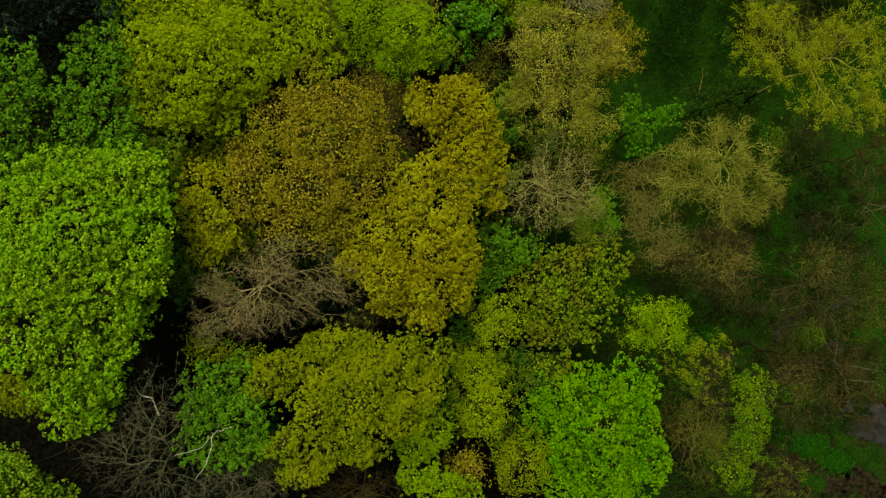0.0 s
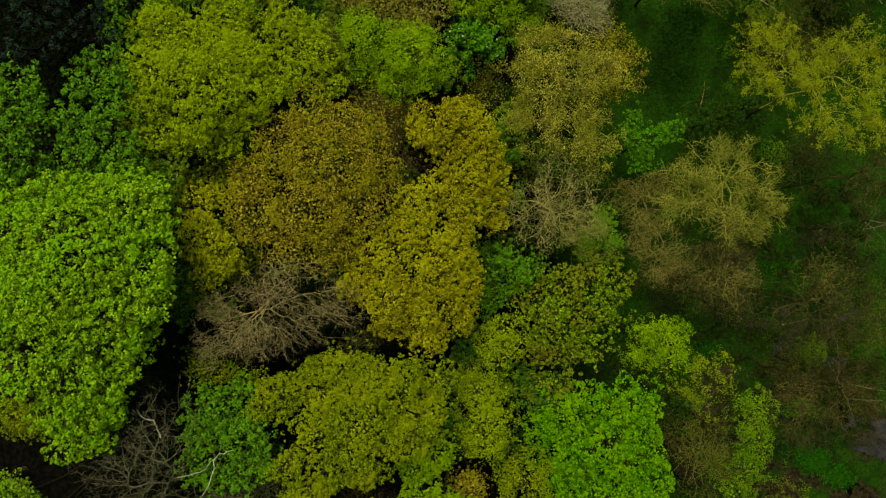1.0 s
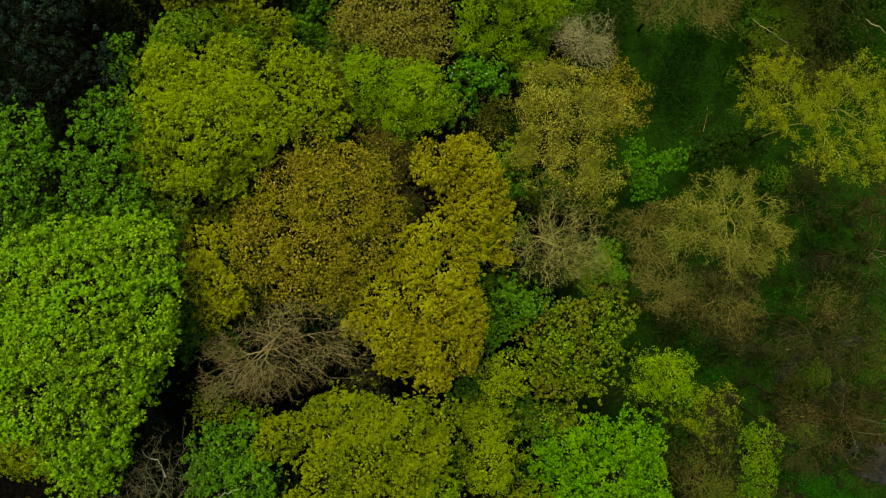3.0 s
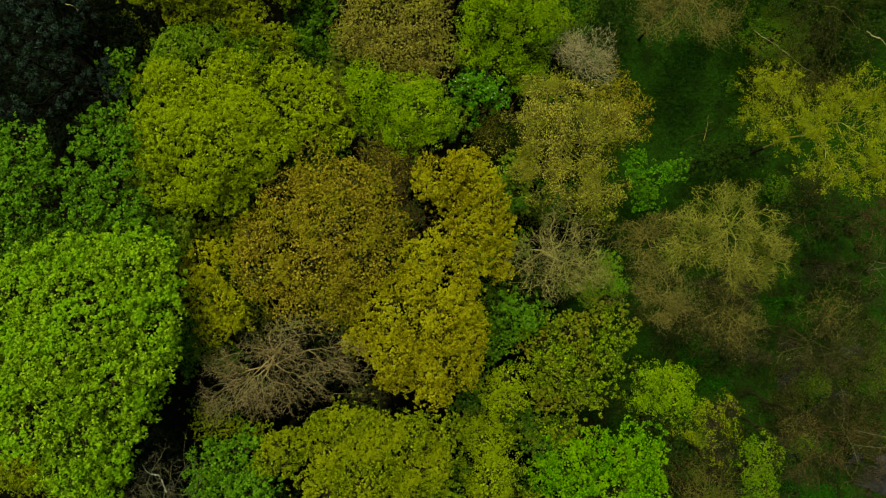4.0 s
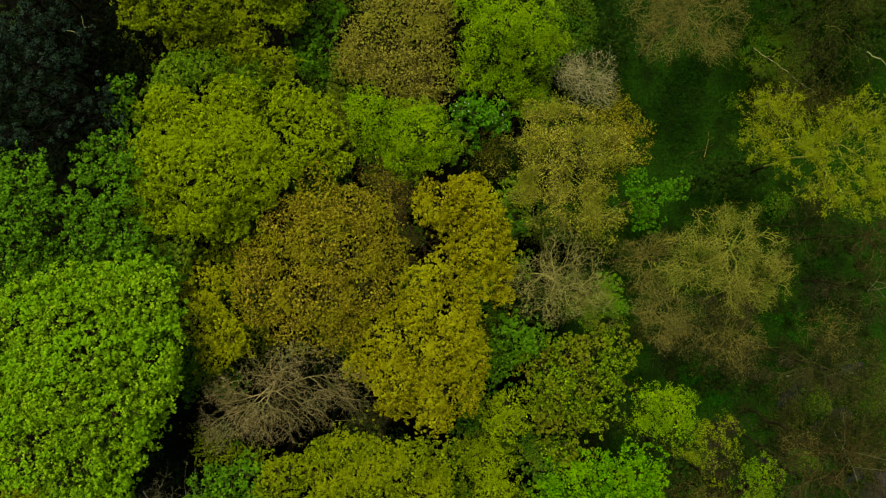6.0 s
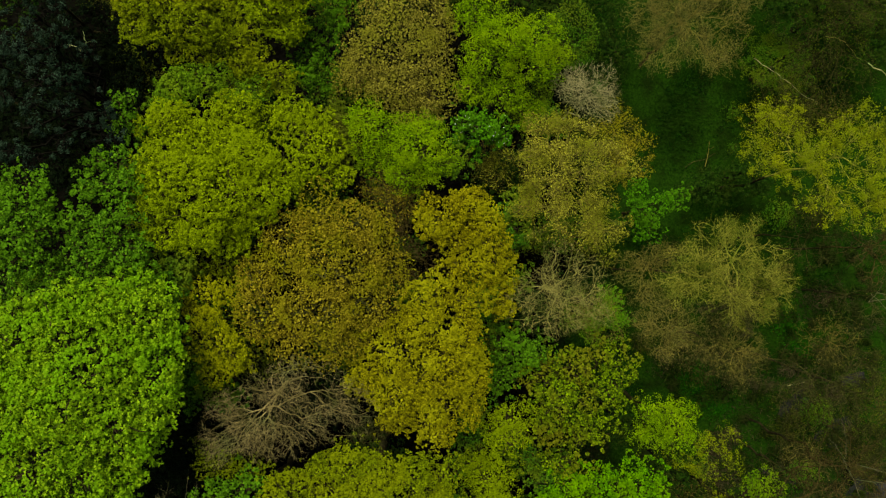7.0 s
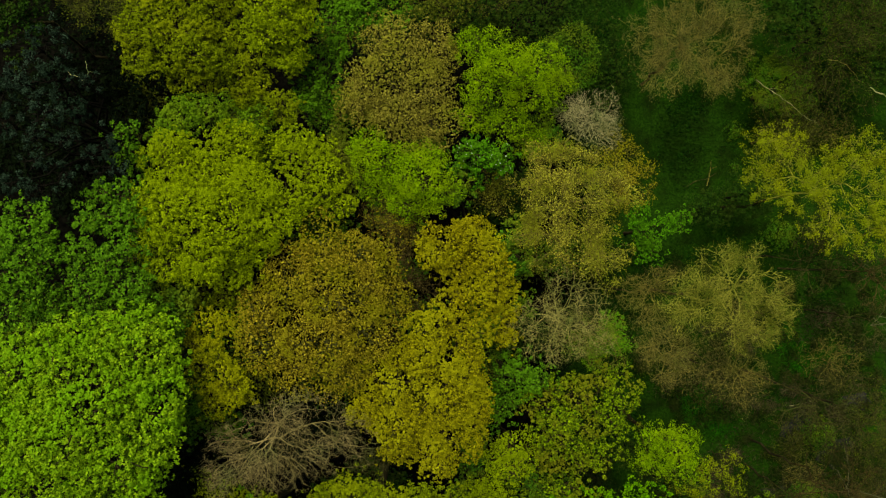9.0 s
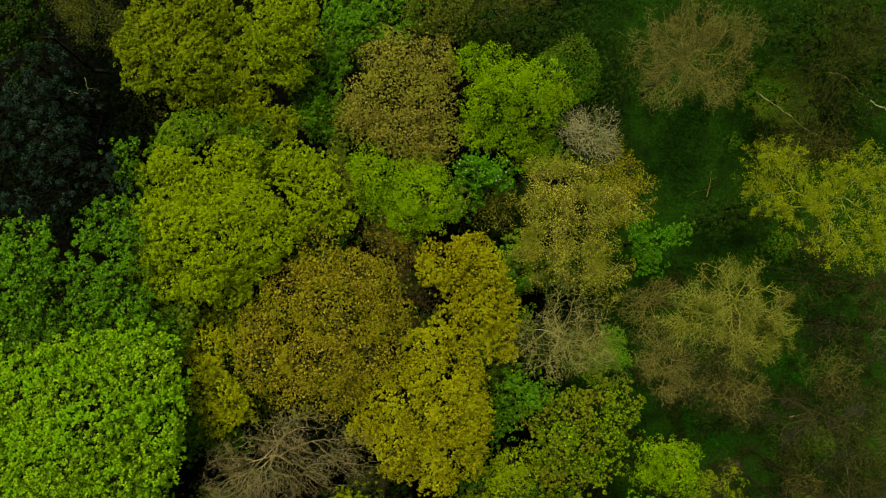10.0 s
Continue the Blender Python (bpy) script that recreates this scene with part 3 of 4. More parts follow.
tree("oak_tree", "large oak with yellow-green spring leaves", "oak", "oak", "brown", [(-14.55, 10.41, 33.16, 3.52, 2.95, 1.93), (-16.91, 12.16, 32.66, 2.1, 1.97, 1.22), (-18.05, 9.87, 31.9, 1.38, 1.79, 0.94), (-16.91, 8.14, 31.92, 1.89, 1.24, 0.92), (-14.23, 8.2, 32.0, 2.13, 1.17, 0.95), (-11.98, 10.19, 32.06, 1.72, 1.99, 1.11), (-12.74, 12.81, 31.82, 2.69, 2.0, 1.39), (-16.18, 14.2, 30.85, 2.75, 1.83, 1.35), (-17.95, 15.65, 29.88, 1.8, 1.44, 0.97), (-13.92, 16.06, 28.82, 2.21, 1.66, 1.15), (-10.54, 16.0, 28.25, 2.31, 1.49, 1.11), (-8.88, 14.27, 28.13, 1.68, 1.72, 1.02), (-7.87, 12.5, 27.43, 1.29, 0.98, 0.68), (-10.32, 12.49, 29.29, 1.39, 1.39, 0.83), (-19.24, 11.79, 30.95, 0.92, 1.27, 0.65), (-18.25, 6.3, 29.02, 1.1, 0.81, 0.56), (-16.4, 6.12, 28.53, 0.89, 0.96, 0.55)])
tree("oak_tree", "smaller oak in dull green leaf", "oak", "birch", "brown", [(-18.03, 18.08, 28.88, 1.69, 1.18, 0.85), (-16.6, 18.6, 28.32, 1.71, 1.04, 0.8), (-18.78, 16.8, 28.84, 1.18, 1.03, 0.66), (-15.25, 18.07, 27.47, 1.14, 0.95, 0.62), (-13.75, 17.82, 27.4, 1.44, 0.95, 0.7)])
tree("oak_tree", "oak with olive-yellow young leaves", "oak", "dull_oak", "brown", [(-18.62, 24.94, 29.81, 2.6, 2.1, 1.4), (-16.55, 25.75, 29.53, 2.0, 1.82, 1.14), (-20.15, 23.54, 29.6, 1.63, 1.89, 1.05), (-17.16, 22.47, 29.82, 2.71, 1.99, 1.39), (-19.99, 21.45, 29.25, 1.64, 1.32, 0.88), (-15.44, 22.41, 28.35, 1.79, 1.94, 1.12), (-15.12, 24.88, 28.21, 1.42, 1.68, 0.93), (-17.25, 20.83, 27.92, 2.06, 1.13, 0.92), (-14.07, 21.4, 27.9, 1.58, 1.58, 0.95), (-13.68, 20.03, 27.22, 1.6, 1.45, 0.91), (-12.07, 18.9, 26.72, 1.73, 1.35, 0.92), (-14.55, 19.15, 26.81, 1.07, 0.84, 0.57)])
tree("oak_tree", "oak with clear yellow-green young leaves", "oak", "oak", "brown", [(-11.35, 25.24, 29.99, 2.09, 1.87, 1.19), (-10.06, 24.43, 28.83, 1.11, 1.55, 0.79), (-11.97, 23.3, 29.17, 1.9, 1.39, 0.98), (-11.17, 22.12, 27.73, 1.51, 1.51, 0.9), (-13.37, 23.69, 28.45, 1.04, 1.11, 0.65), (-9.55, 25.92, 29.02, 0.81, 1.1, 0.57)])
tree("hazel_tree", "hazel with dark green leaves under taller oaks", "loose", "lime", "brown", [(-9.72, 21.72, 24.79, 1.6, 2.48, 1.19), (-8.5, 23.81, 24.47, 1.45, 1.85, 0.98), (-10.49, 20.1, 23.85, 1.46, 1.46, 0.88), (-8.23, 26.13, 24.11, 1.86, 1.62, 1.04), (-6.49, 26.71, 24.47, 1.81, 1.45, 0.97), (-9.13, 19.35, 23.46, 1.23, 0.9, 0.63)])
tree("maple_tree", "maple in bright green leaf", "broad", "lime", "brown", [(-6.59, 27.9, 23.91, 3.45, 2.44, 1.56)])
tree("oak_tree", "oak just breaking into bronze-olive leaf", "fine", "tan_oak", "brown", [(-4.49, 21.03, 27.07, 2.86, 2.37, 1.56), (-2.01, 20.31, 27.16, 1.98, 2.1, 1.22), (-3.72, 18.42, 27.13, 2.52, 1.75, 1.26), (-6.12, 19.56, 26.16, 1.55, 1.75, 0.99), (-1.25, 18.14, 26.7, 1.38, 1.77, 0.94), (-2.44, 17.19, 25.82, 1.76, 1.02, 0.8), (-7.59, 19.84, 24.45, 0.96, 1.21, 0.65), (-4.14, 23.92, 26.7, 2.12, 1.46, 1.06), (-1.07, 23.25, 26.18, 1.48, 1.75, 0.96)], dense=1.0)
tree("birch_tree", "birch in bright green feathery leaf", "wispy", "fresh", "brown", [(-4.91, 15.16, 28.71, 1.7, 1.4, 0.93), (-5.86, 15.96, 28.43, 1.34, 0.93, 0.67), (-5.51, 13.69, 26.39, 1.24, 1.16, 0.72), (-2.3, 13.92, 29.47, 1.67, 1.6, 0.98), (-1.03, 13.11, 28.85, 1.18, 1.4, 0.77), (-2.85, 12.36, 27.87, 1.58, 0.98, 0.74), (-1.78, 15.32, 28.47, 1.34, 0.82, 0.63), (-4.19, 13.1, 26.95, 1.07, 1.07, 0.64)])
tree("birch_tree", "birch in light green feathery leaf with thin branches", "wispy", "fresh", "brown", [(1.71, 23.02, 27.75, 1.58, 1.36, 0.88), (3.54, 21.3, 28.35, 2.05, 1.71, 1.12), (5.88, 21.81, 26.94, 1.61, 1.38, 0.89), (2.02, 20.32, 27.65, 1.73, 1.58, 0.99), (4.82, 20.1, 26.87, 1.92, 1.38, 0.97), (1.42, 18.55, 25.82, 1.41, 1.25, 0.8), (3.79, 18.33, 25.53, 1.81, 1.26, 0.9), (7.03, 20.79, 25.42, 1.26, 1.02, 0.68), (5.36, 17.27, 23.8, 1.3, 1.46, 0.83)])
tree("hawthorn_bush", "green hawthorn bush with white blossom", "broad", "bright", "brown", [(2.34, 15.73, 26.42, 1.39, 0.93, 0.68), (0.97, 16.39, 25.52, 0.94, 0.94, 0.57), (3.33, 15.12, 25.58, 0.86, 0.79, 0.49), (1.14, 15.02, 23.96, 1.13, 0.97, 0.63)], blossom=70)
tree("willow_bush", "pale grey twiggy willow without leaves", "bare", "bud", "grey", [(9.8, 18.75, 23.93, 2.11, 2.11, 1.26), (8.61, 19.3, 23.8, 1.38, 1.38, 0.83), (10.83, 18.07, 23.86, 1.14, 1.38, 0.75)], twigs=1.5, twig=0.013, airy=1.08)
tree("oak_tree", "oak with sparse bronze leaves and pale twigs", "sparse", "straw_oak", "tan", [(7.33, 15.61, 25.86, 2.27, 1.48, 1.1), (6.15, 13.38, 25.9, 2.19, 2.15, 1.3), (9.8, 13.52, 26.21, 2.4, 2.25, 1.4), (5.66, 10.61, 25.1, 1.59, 1.98, 1.06), (8.2, 10.59, 25.29, 2.45, 2.29, 1.42), (10.6, 9.38, 24.57, 1.52, 2.2, 1.1)], twig=0.017)
tree("oak_tree", "small oak with sparse brown leaves and pale twigs", "sparse", "bronze", "dun", [(12.23, 14.41, 23.57, 2.13, 2.87, 1.33)])
tree("oak_tree", "oak with amber-yellow young leaves", "oak", "amber", "brown", [(0.26, 9.91, 28.38, 2.08, 1.56, 1.08), (-1.34, 9.28, 28.3, 1.49, 1.26, 0.82), (1.95, 9.31, 27.98, 1.5, 1.72, 0.96), (0.08, 8.2, 27.69, 1.73, 1.13, 0.84), (2.54, 7.65, 27.51, 1.36, 1.36, 0.82), (0.84, 6.32, 27.44, 1.97, 1.14, 0.9), (3.18, 6.53, 26.51, 1.46, 1.23, 0.81), (2.84, 4.59, 25.8, 1.41, 1.33, 0.82), (3.47, 3.4, 25.14, 1.03, 0.79, 0.54), (1.29, 10.91, 27.71, 1.13, 0.83, 0.58)])
tree("oak_tree", "broad oak with thin brown-olive young leaves", "fine", "bronze", "dun", [(-8.32, 9.22, 31.37, 1.92, 1.74, 1.1), (-6.26, 8.89, 31.11, 1.82, 1.68, 1.05), (-4.88, 8.17, 30.15, 1.5, 1.86, 1.0), (-10.03, 7.12, 31.52, 2.08, 2.15, 1.27), (-7.16, 6.41, 32.13, 2.67, 2.33, 1.5), (-12.19, 5.38, 30.95, 1.41, 1.97, 1.0), (-11.48, 3.29, 31.27, 1.92, 1.75, 1.1), (-8.24, 3.66, 31.84, 2.69, 1.93, 1.37), (-5.7, 4.27, 31.37, 2.09, 1.95, 1.21), (-3.91, 6.03, 29.66, 1.16, 1.37, 0.76), (-9.11, 1.58, 30.83, 2.29, 1.27, 1.02), (-7.03, 1.49, 30.6, 1.49, 1.27, 0.83), (-5.68, 1.97, 29.97, 0.93, 1.15, 0.62)])
tree("oak_tree", "oak with dense golden-yellow young leaves", "oak", "gold", "brown", [(-1.38, 4.3, 29.9, 1.73, 1.44, 0.95), (0.86, 3.57, 29.56, 1.3, 1.63, 0.87), (-2.15, 2.55, 30.53, 1.95, 1.49, 1.02), (0.77, 1.44, 30.07, 1.61, 1.65, 0.98), (-3.48, 0.79, 30.74, 1.76, 1.62, 1.02), (-1.0, 0.14, 31.17, 2.52, 1.96, 1.33), (-5.4, -0.73, 29.89, 1.51, 1.29, 0.84), (-3.48, -1.68, 30.73, 1.98, 1.48, 1.03), (-0.66, -2.07, 30.47, 2.06, 1.63, 1.1), (1.34, -1.82, 29.3, 1.16, 1.6, 0.82), (-1.1, -4.1, 29.52, 1.45, 1.23, 0.8), (-3.56, -3.32, 29.43, 1.31, 0.94, 0.67), (1.61, -0.11, 29.03, 0.95, 1.32, 0.67)])
tree("oak_tree", "small oak with golden-olive leaves", "oak", "olive_gold", "brown", [(-14.08, 1.78, 32.44, 1.5, 1.5, 0.9), (-13.22, 0.64, 31.99, 1.24, 1.17, 0.72), (-14.61, 0.04, 31.49, 1.11, 0.9, 0.6), (-15.26, 3.27, 30.9, 1.06, 0.92, 0.59), (-15.17, 4.67, 30.42, 1.49, 0.85, 0.68), (-16.44, 3.66, 30.02, 0.79, 0.72, 0.45)])
tree("ash_tree", "leafless ash with spreading light brown branches", "bare", "bud", "rust", [(-13.12, -2.93, 31.6, 2.6, 2.15, 1.42), (-9.9, -1.29, 32.12, 2.81, 2.26, 1.51), (-6.98, -2.43, 31.44, 1.88, 1.88, 1.13), (-10.71, -3.91, 31.54, 2.7, 1.59, 1.25), (-14.22, -4.66, 30.81, 1.69, 1.41, 0.93)], twig=0.011, twigs=1.25, foot=(-11.3, -0.8))
tree("oak_tree", "spreading oak with yellow-green young leaves", "oak", "dull_oak", "brown", [(-6.85, -6.14, 30.78, 2.33, 1.41, 1.09), (-10.04, -7.62, 30.37, 1.85, 1.42, 0.97), (-11.24, -8.5, 30.4, 1.28, 1.07, 0.7), (-4.73, -7.02, 30.79, 1.98, 1.62, 1.07), (-2.28, -7.09, 30.35, 2.14, 1.64, 1.12), (-1.15, -9.33, 29.83, 1.37, 1.66, 0.9), (-5.04, -9.41, 31.18, 2.31, 1.75, 1.21), (-7.82, -9.66, 31.3, 1.95, 1.6, 1.06), (-2.98, -9.98, 30.48, 1.99, 1.63, 1.08), (-6.38, -12.08, 30.31, 2.14, 1.43, 1.05), (-8.06, -14.12, 29.47, 1.16, 0.94, 0.63), (-5.11, -12.92, 29.86, 1.44, 1.08, 0.75), (-9.82, -12.24, 30.38, 1.28, 1.14, 0.72), (-9.11, -14.13, 30.01, 1.43, 0.93, 0.69), (-0.51, -7.22, 29.44, 0.91, 1.31, 0.65), (-7.21, -7.92, 30.7, 1.56, 1.2, 0.82)])
tree("lime_tree", "lime tree in mid-green leaf below an oak", "loose", "lime", "brown", [(-14.57, -8.62, 29.76, 1.8, 1.51, 0.99), (-12.73, -10.03, 29.9, 1.87, 1.65, 1.06), (-15.67, -11.74, 28.8, 1.84, 1.69, 1.06), (-12.53, -12.35, 29.29, 1.89, 1.68, 1.07), (-14.47, -13.48, 28.89, 1.91, 1.03, 0.84), (-15.98, -10.23, 28.99, 1.1, 1.32, 0.72), (-13.21, -7.59, 29.44, 1.31, 0.91, 0.65)])
tree("dead_tree", "dead leafless tree with grey twigs and whitened limbs", "bare", "bud", "drab", [(-16.7, -9.78, 33.08, 2.08, 2.86, 1.31), (-20.41, -12.09, 29.85, 3.24, 2.88, 1.64), (-17.62, -15.12, 28.37, 4.64, 2.3, 1.75)], girth=0.15, twig=0.013, twigs=0.55, foot=(-18.59, -15.61))
tree("ash_tree", "leafless twiggy tree on the slope", "bare", "bud", "drab", [(-13.16, -15.65, 26.52, 3.48, 1.93, 1.39)])
tree("ash_tree", "leafless tree with reddish-brown twigs", "bare", "bud", "red", [(-5.67, -16.9, 25.05, 3.18, 1.99, 1.35)])
tree("maple_tree", "maple in bright yellow-green leaf", "oak", "fresh", "brown", [(-0.85, -12.62, 26.46, 1.62, 1.31, 0.87), (-2.12, -13.7, 25.58, 1.26, 1.18, 0.73), (-1.54, -15.71, 25.42, 1.73, 1.34, 0.91), (0.32, -16.63, 25.27, 1.74, 1.18, 0.86)])
tree("birch_tree", "birch in yellow-green feathery leaf", "wispy", "oak", "brown", [(2.57, -9.12, 24.38, 1.81, 1.45, 0.97), (3.12, -11.08, 24.61, 1.8, 1.68, 1.04), (2.67, -12.49, 24.05, 1.46, 1.13, 0.77), (1.96, -8.06, 23.42, 1.23, 1.06, 0.69)])
tree("birch_tree", "round birch in yellow-green leaf", "wispy", "oak", "brown", [(3.76, -4.35, 26.37, 1.39, 1.08, 0.74), (3.57, -5.62, 26.38, 1.47, 1.0, 0.73), (4.61, -5.13, 25.98, 0.78, 0.86, 0.49)])
tree("maple_tree", "maple with dark green and brownish leaves", "cluster", "brown_maple", "brown", [(8.92, -1.24, 22.17, 2.34, 1.76, 1.22), (11.61, -0.61, 21.76, 1.94, 1.77, 1.11), (8.44, -3.76, 22.56, 2.74, 2.16, 1.46), (11.91, -3.03, 21.89, 1.93, 2.02, 1.18), (6.52, -1.94, 21.31, 1.7, 1.78, 1.04), (9.85, -6.11, 21.66, 2.36, 1.77, 1.23), (6.97, -5.79, 21.13, 1.7, 1.7, 1.02), (8.43, -8.98, 19.95, 2.43, 1.13, 1.0)])
tree("horse_chestnut_tree", "horse chestnut in bright green leaf", "rosette", "maple", "brown", [(11.78, -10.63, 21.1, 2.39, 1.96, 1.3), (14.45, -10.36, 20.68, 1.81, 1.81, 1.08), (9.34, -11.2, 20.33, 1.99, 1.82, 1.14), (7.74, -12.35, 19.42, 1.49, 1.58, 0.92), (11.51, -13.31, 22.36, 3.0, 2.29, 1.57), (14.7, -13.13, 21.68, 1.69, 1.94, 1.09), (8.85, -14.56, 20.75, 2.15, 1.98, 1.24), (12.53, -16.39, 21.53, 3.18, 1.95, 1.49), (15.75, -16.31, 20.62, 1.72, 2.15, 1.15), (9.79, -17.72, 20.24, 2.38, 1.82, 1.25), (12.76, -18.92, 20.53, 2.85, 1.55, 1.26)])
tree("birch_tree", "small birch in yellow-green leaf", "wispy", "fresh", "brown", [(16.62, -5.19, 21.58, 1.69, 1.52, 0.96), (17.05, -6.67, 21.55, 1.52, 1.06, 0.76), (15.35, -4.99, 20.39, 1.29, 1.12, 0.72), (15.07, -6.83, 19.83, 1.31, 0.96, 0.67)])
tree("hazel_bush", "olive-leaved hazel bush at the wood edge", "wispy", "dull_oak", "brown", [(20.74, -9.05, 17.09, 2.53, 2.3, 1.3)], dense=0.55, fill=False)
tree("birch_tree", "narrow birch in green leaf", "wispy", "green_birch", "brown", [(23.17, -10.61, 21.2, 1.45, 1.7, 0.94), (23.14, -12.71, 21.68, 1.52, 1.69, 0.96), (22.83, -15.01, 21.0, 1.45, 1.71, 0.95), (22.34, -17.36, 20.27, 1.56, 1.3, 0.85)], dense=0.65)
tree("alder_tree", "alder with olive-brown twigs at the wood edge", "thin", "olive", "willow", [(20.25, -14.4, 19.75, 2.55, 3.1, 1.6)])
tree("alder_tree", "leafless alder with pale radiating branches", "bare", "bud", "ash", [(7.56, 4.19, 24.7, 3.68, 3.28, 1.86)], twig=0.012, twigs=1.5)
tree("birch_tree", "thin birch in yellow-green leaf", "sparse", "birch", "tan", [(10.65, 2.54, 22.21, 2.1, 2.1, 1.13)], dense=0.55)
tree("willow_tree", "willow with fine olive twigs just leafing", "thin", "olive", "mossy", [(20.84, 8.66, 21.67, 2.2, 1.52, 1.1), (18.48, 6.63, 22.14, 2.3, 1.88, 1.25), (22.25, 6.2, 22.31, 2.42, 1.88, 1.28), (20.25, 4.53, 22.09, 2.51, 1.88, 1.31), (24.2, 4.17, 20.91, 1.71, 1.8, 1.05), (17.28, 4.94, 20.91, 1.71, 1.8, 1.05), (22.36, 2.76, 20.16, 2.25, 1.21, 0.99)], twig=0.017, twigs=1.5, dense=0.6)
tree("alder_tree", "alder with fine brown twigs and buds", "thin", "bud", "tan", [(15.89, 2.09, 19.76, 2.27, 1.83, 1.22), (17.09, 0.0, 19.39, 2.02, 1.58, 1.07)])
tree("birch_tree", "birch with yellow leaves and bare pale limbs", "sparse", "yellow_birch", "mossy", [(24.33, 16.82, 21.46, 2.12, 1.95, 1.22), (23.8, 14.45, 20.9, 1.71, 1.8, 1.05), (26.77, 13.82, 21.65, 2.32, 2.2, 1.36), (28.65, 10.88, 20.61, 1.98, 1.55, 1.05), (30.85, 15.88, 21.91, 2.1, 2.19, 1.29), (31.35, 12.54, 21.75, 1.94, 2.19, 1.24), (31.56, 10.07, 21.0, 1.79, 1.37, 0.94), (29.14, 15.81, 21.17, 1.62, 1.62, 0.97)], dense=3.2, twigs=0.34, twig=0.014)
tree("elder_bush", "bright green elder bush in the clearing", "loose", "bright", "brown", [(16.75, 12.86, 10.58, 1.12, 1.32, 0.73), (17.27, 10.82, 10.7, 1.42, 1.72, 0.94), (17.87, 9.42, 10.38, 1.22, 1.22, 0.73), (19.92, 12.17, 10.33, 1.43, 1.22, 0.79)])
tree("alder_tree", "leafless grey-brown twiggy tree", "bare", "bud", "tan", [(23.42, -0.65, 16.02, 2.8, 2.43, 1.41)])
tree("alder_tree", "leafless twiggy tree with brown and green stems", "bare", "bud", "dun", [(29.52, -2.62, 18.33, 4.93, 4.03, 2.38)], twig=0.025, twigs=0.38, airy=2.4)
tree("alder_tree", "leafless tree with reddish-brown twigs", "bare", "bud", "red", [(30.01, -9.44, 19.99, 5.01, 3.27, 2.16)], twig=0.025, twigs=0.38, airy=2.4)
tree("alder_tree", "leafless tree with reddish-brown twigs", "bare", "bud", "red", [(33.92, 7.67, 17.81, 3.17, 3.17, 1.7)], twig=0.025, twigs=0.38, airy=2.4)
tree("alder_tree", "alder with buff twigs and buds beside the clearing", "thin", "bud", "tan", [(17.07, 27.08, 15.64, 2.72, 2.63, 1.6), (20.21, 28.57, 15.36, 3.77, 2.73, 1.93), (23.52, 28.02, 15.32, 2.17, 2.45, 1.38), (17.47, 24.32, 15.37, 2.17, 2.26, 1.33), (21.91, 23.98, 14.81, 2.0, 1.9, 1.17), (19.5, 25.74, 15.36, 2.36, 2.12, 1.34)], twig=0.012, twigs=1.5)
tree("alder_tree", "half-leafed alder with bare limbs", "thin", "hazel", "dun", [(33.89, 26.92, 10.09, 5.11, 5.11, 2.73)], dense=0.5)
tree("holly_bush", "dark green bushes beneath the trees", "loose", "shade", "brown", [(8.51, 30.37, 6.92, 6.41, 4.81, 2.97)])
tree("oak_tree", "small oak with thin olive leaves", "fine", "dull_oak", "brown", [(5.66, -15.78, 22.15, 2.31, 2.19, 1.21)])
tree("oak_tree", "small oak with bronze leaves", "fine", "bronze", "brown", [(1.7, -16.15, 22.42, 1.47, 1.59, 0.83)])
tree("birch_tree", "birch in thin yellow-green leaf", "wispy", "olive", "brown", [(27.56, -19.0, 16.12, 2.33, 2.33, 1.26)], dense=0.35, fill=False)
tree("larch_tree", "half-bare larch with olive shoots", "thin", "olive", "dun", [(-23.56, 25.33, 28.55, 1.93, 1.78, 1.11), (-22.23, 24.76, 27.75, 1.36, 1.58, 0.88), (-25.14, 26.14, 28.37, 1.56, 0.97, 0.74)], dense=1.2, twigs=1.2)
tree("lime_tree", "lime tree in green leaf beside a pine", "broad", "shade", "brown", [(-28.18, 24.72, 30.19, 1.97, 2.33, 1.15)])
tree("hazel_tree", "green hazel between an oak and a maple", "loose", "lime", "brown", [(4.49, 0.4, 22.7, 1.66, 1.49, 0.94), (5.98, -0.26, 22.3, 1.42, 1.34, 0.83), (4.02, -1.71, 21.76, 1.26, 1.26, 0.76), (3.15, -2.24, 22.18, 0.92, 1.59, 0.73)])
tree("hazel_bush", "green hazel bush under an oak", "wispy", "hazel", "brown", [(8.22, 8.9, 17.21, 2.29, 1.93, 1.14)], category="bush", dense=0.55)
tree("holly_tree", "dark green holly under a sycamore", "broad", "shade", "dark", [(-18.91, -1.56, 24.25, 1.29, 3.03, 1.07)])
tree("hawthorn_bush", "olive twiggy hawthorn just leafing", "sparse", "straw_oak", "dun", [(2.79, 14.0, 21.35, 1.79, 1.62, 0.92)], category="bush", dense=0.55)
tree("elder_bush", "leafless reddish-brown elder between oaks", "bare", "bud", "red", [(-4.29, 11.99, 24.27, 2.43, 1.54, 1.04)], category="bush", dense=0.55)
tree("beech_bush", "beech bush with dead brown leaves beside a pine", "fine", "olive", "dark", [(-24.33, 20.32, 20.1, 2.18, 2.62, 1.29)], category="bush", dense=0.55)
# added blackish foliage where there is only shade below the crowns
tree("shade_filler", "blackish filler foliage as shade beneath a sycamore", "broad", "gap_dark", "dark", [(-22.17, -7.13, 17.78, 2.72, 3.85, 1.74), (-26.67, -11.63, 17.72, 3.17, 3.63, 1.82)], category="bush", dense=0.55)
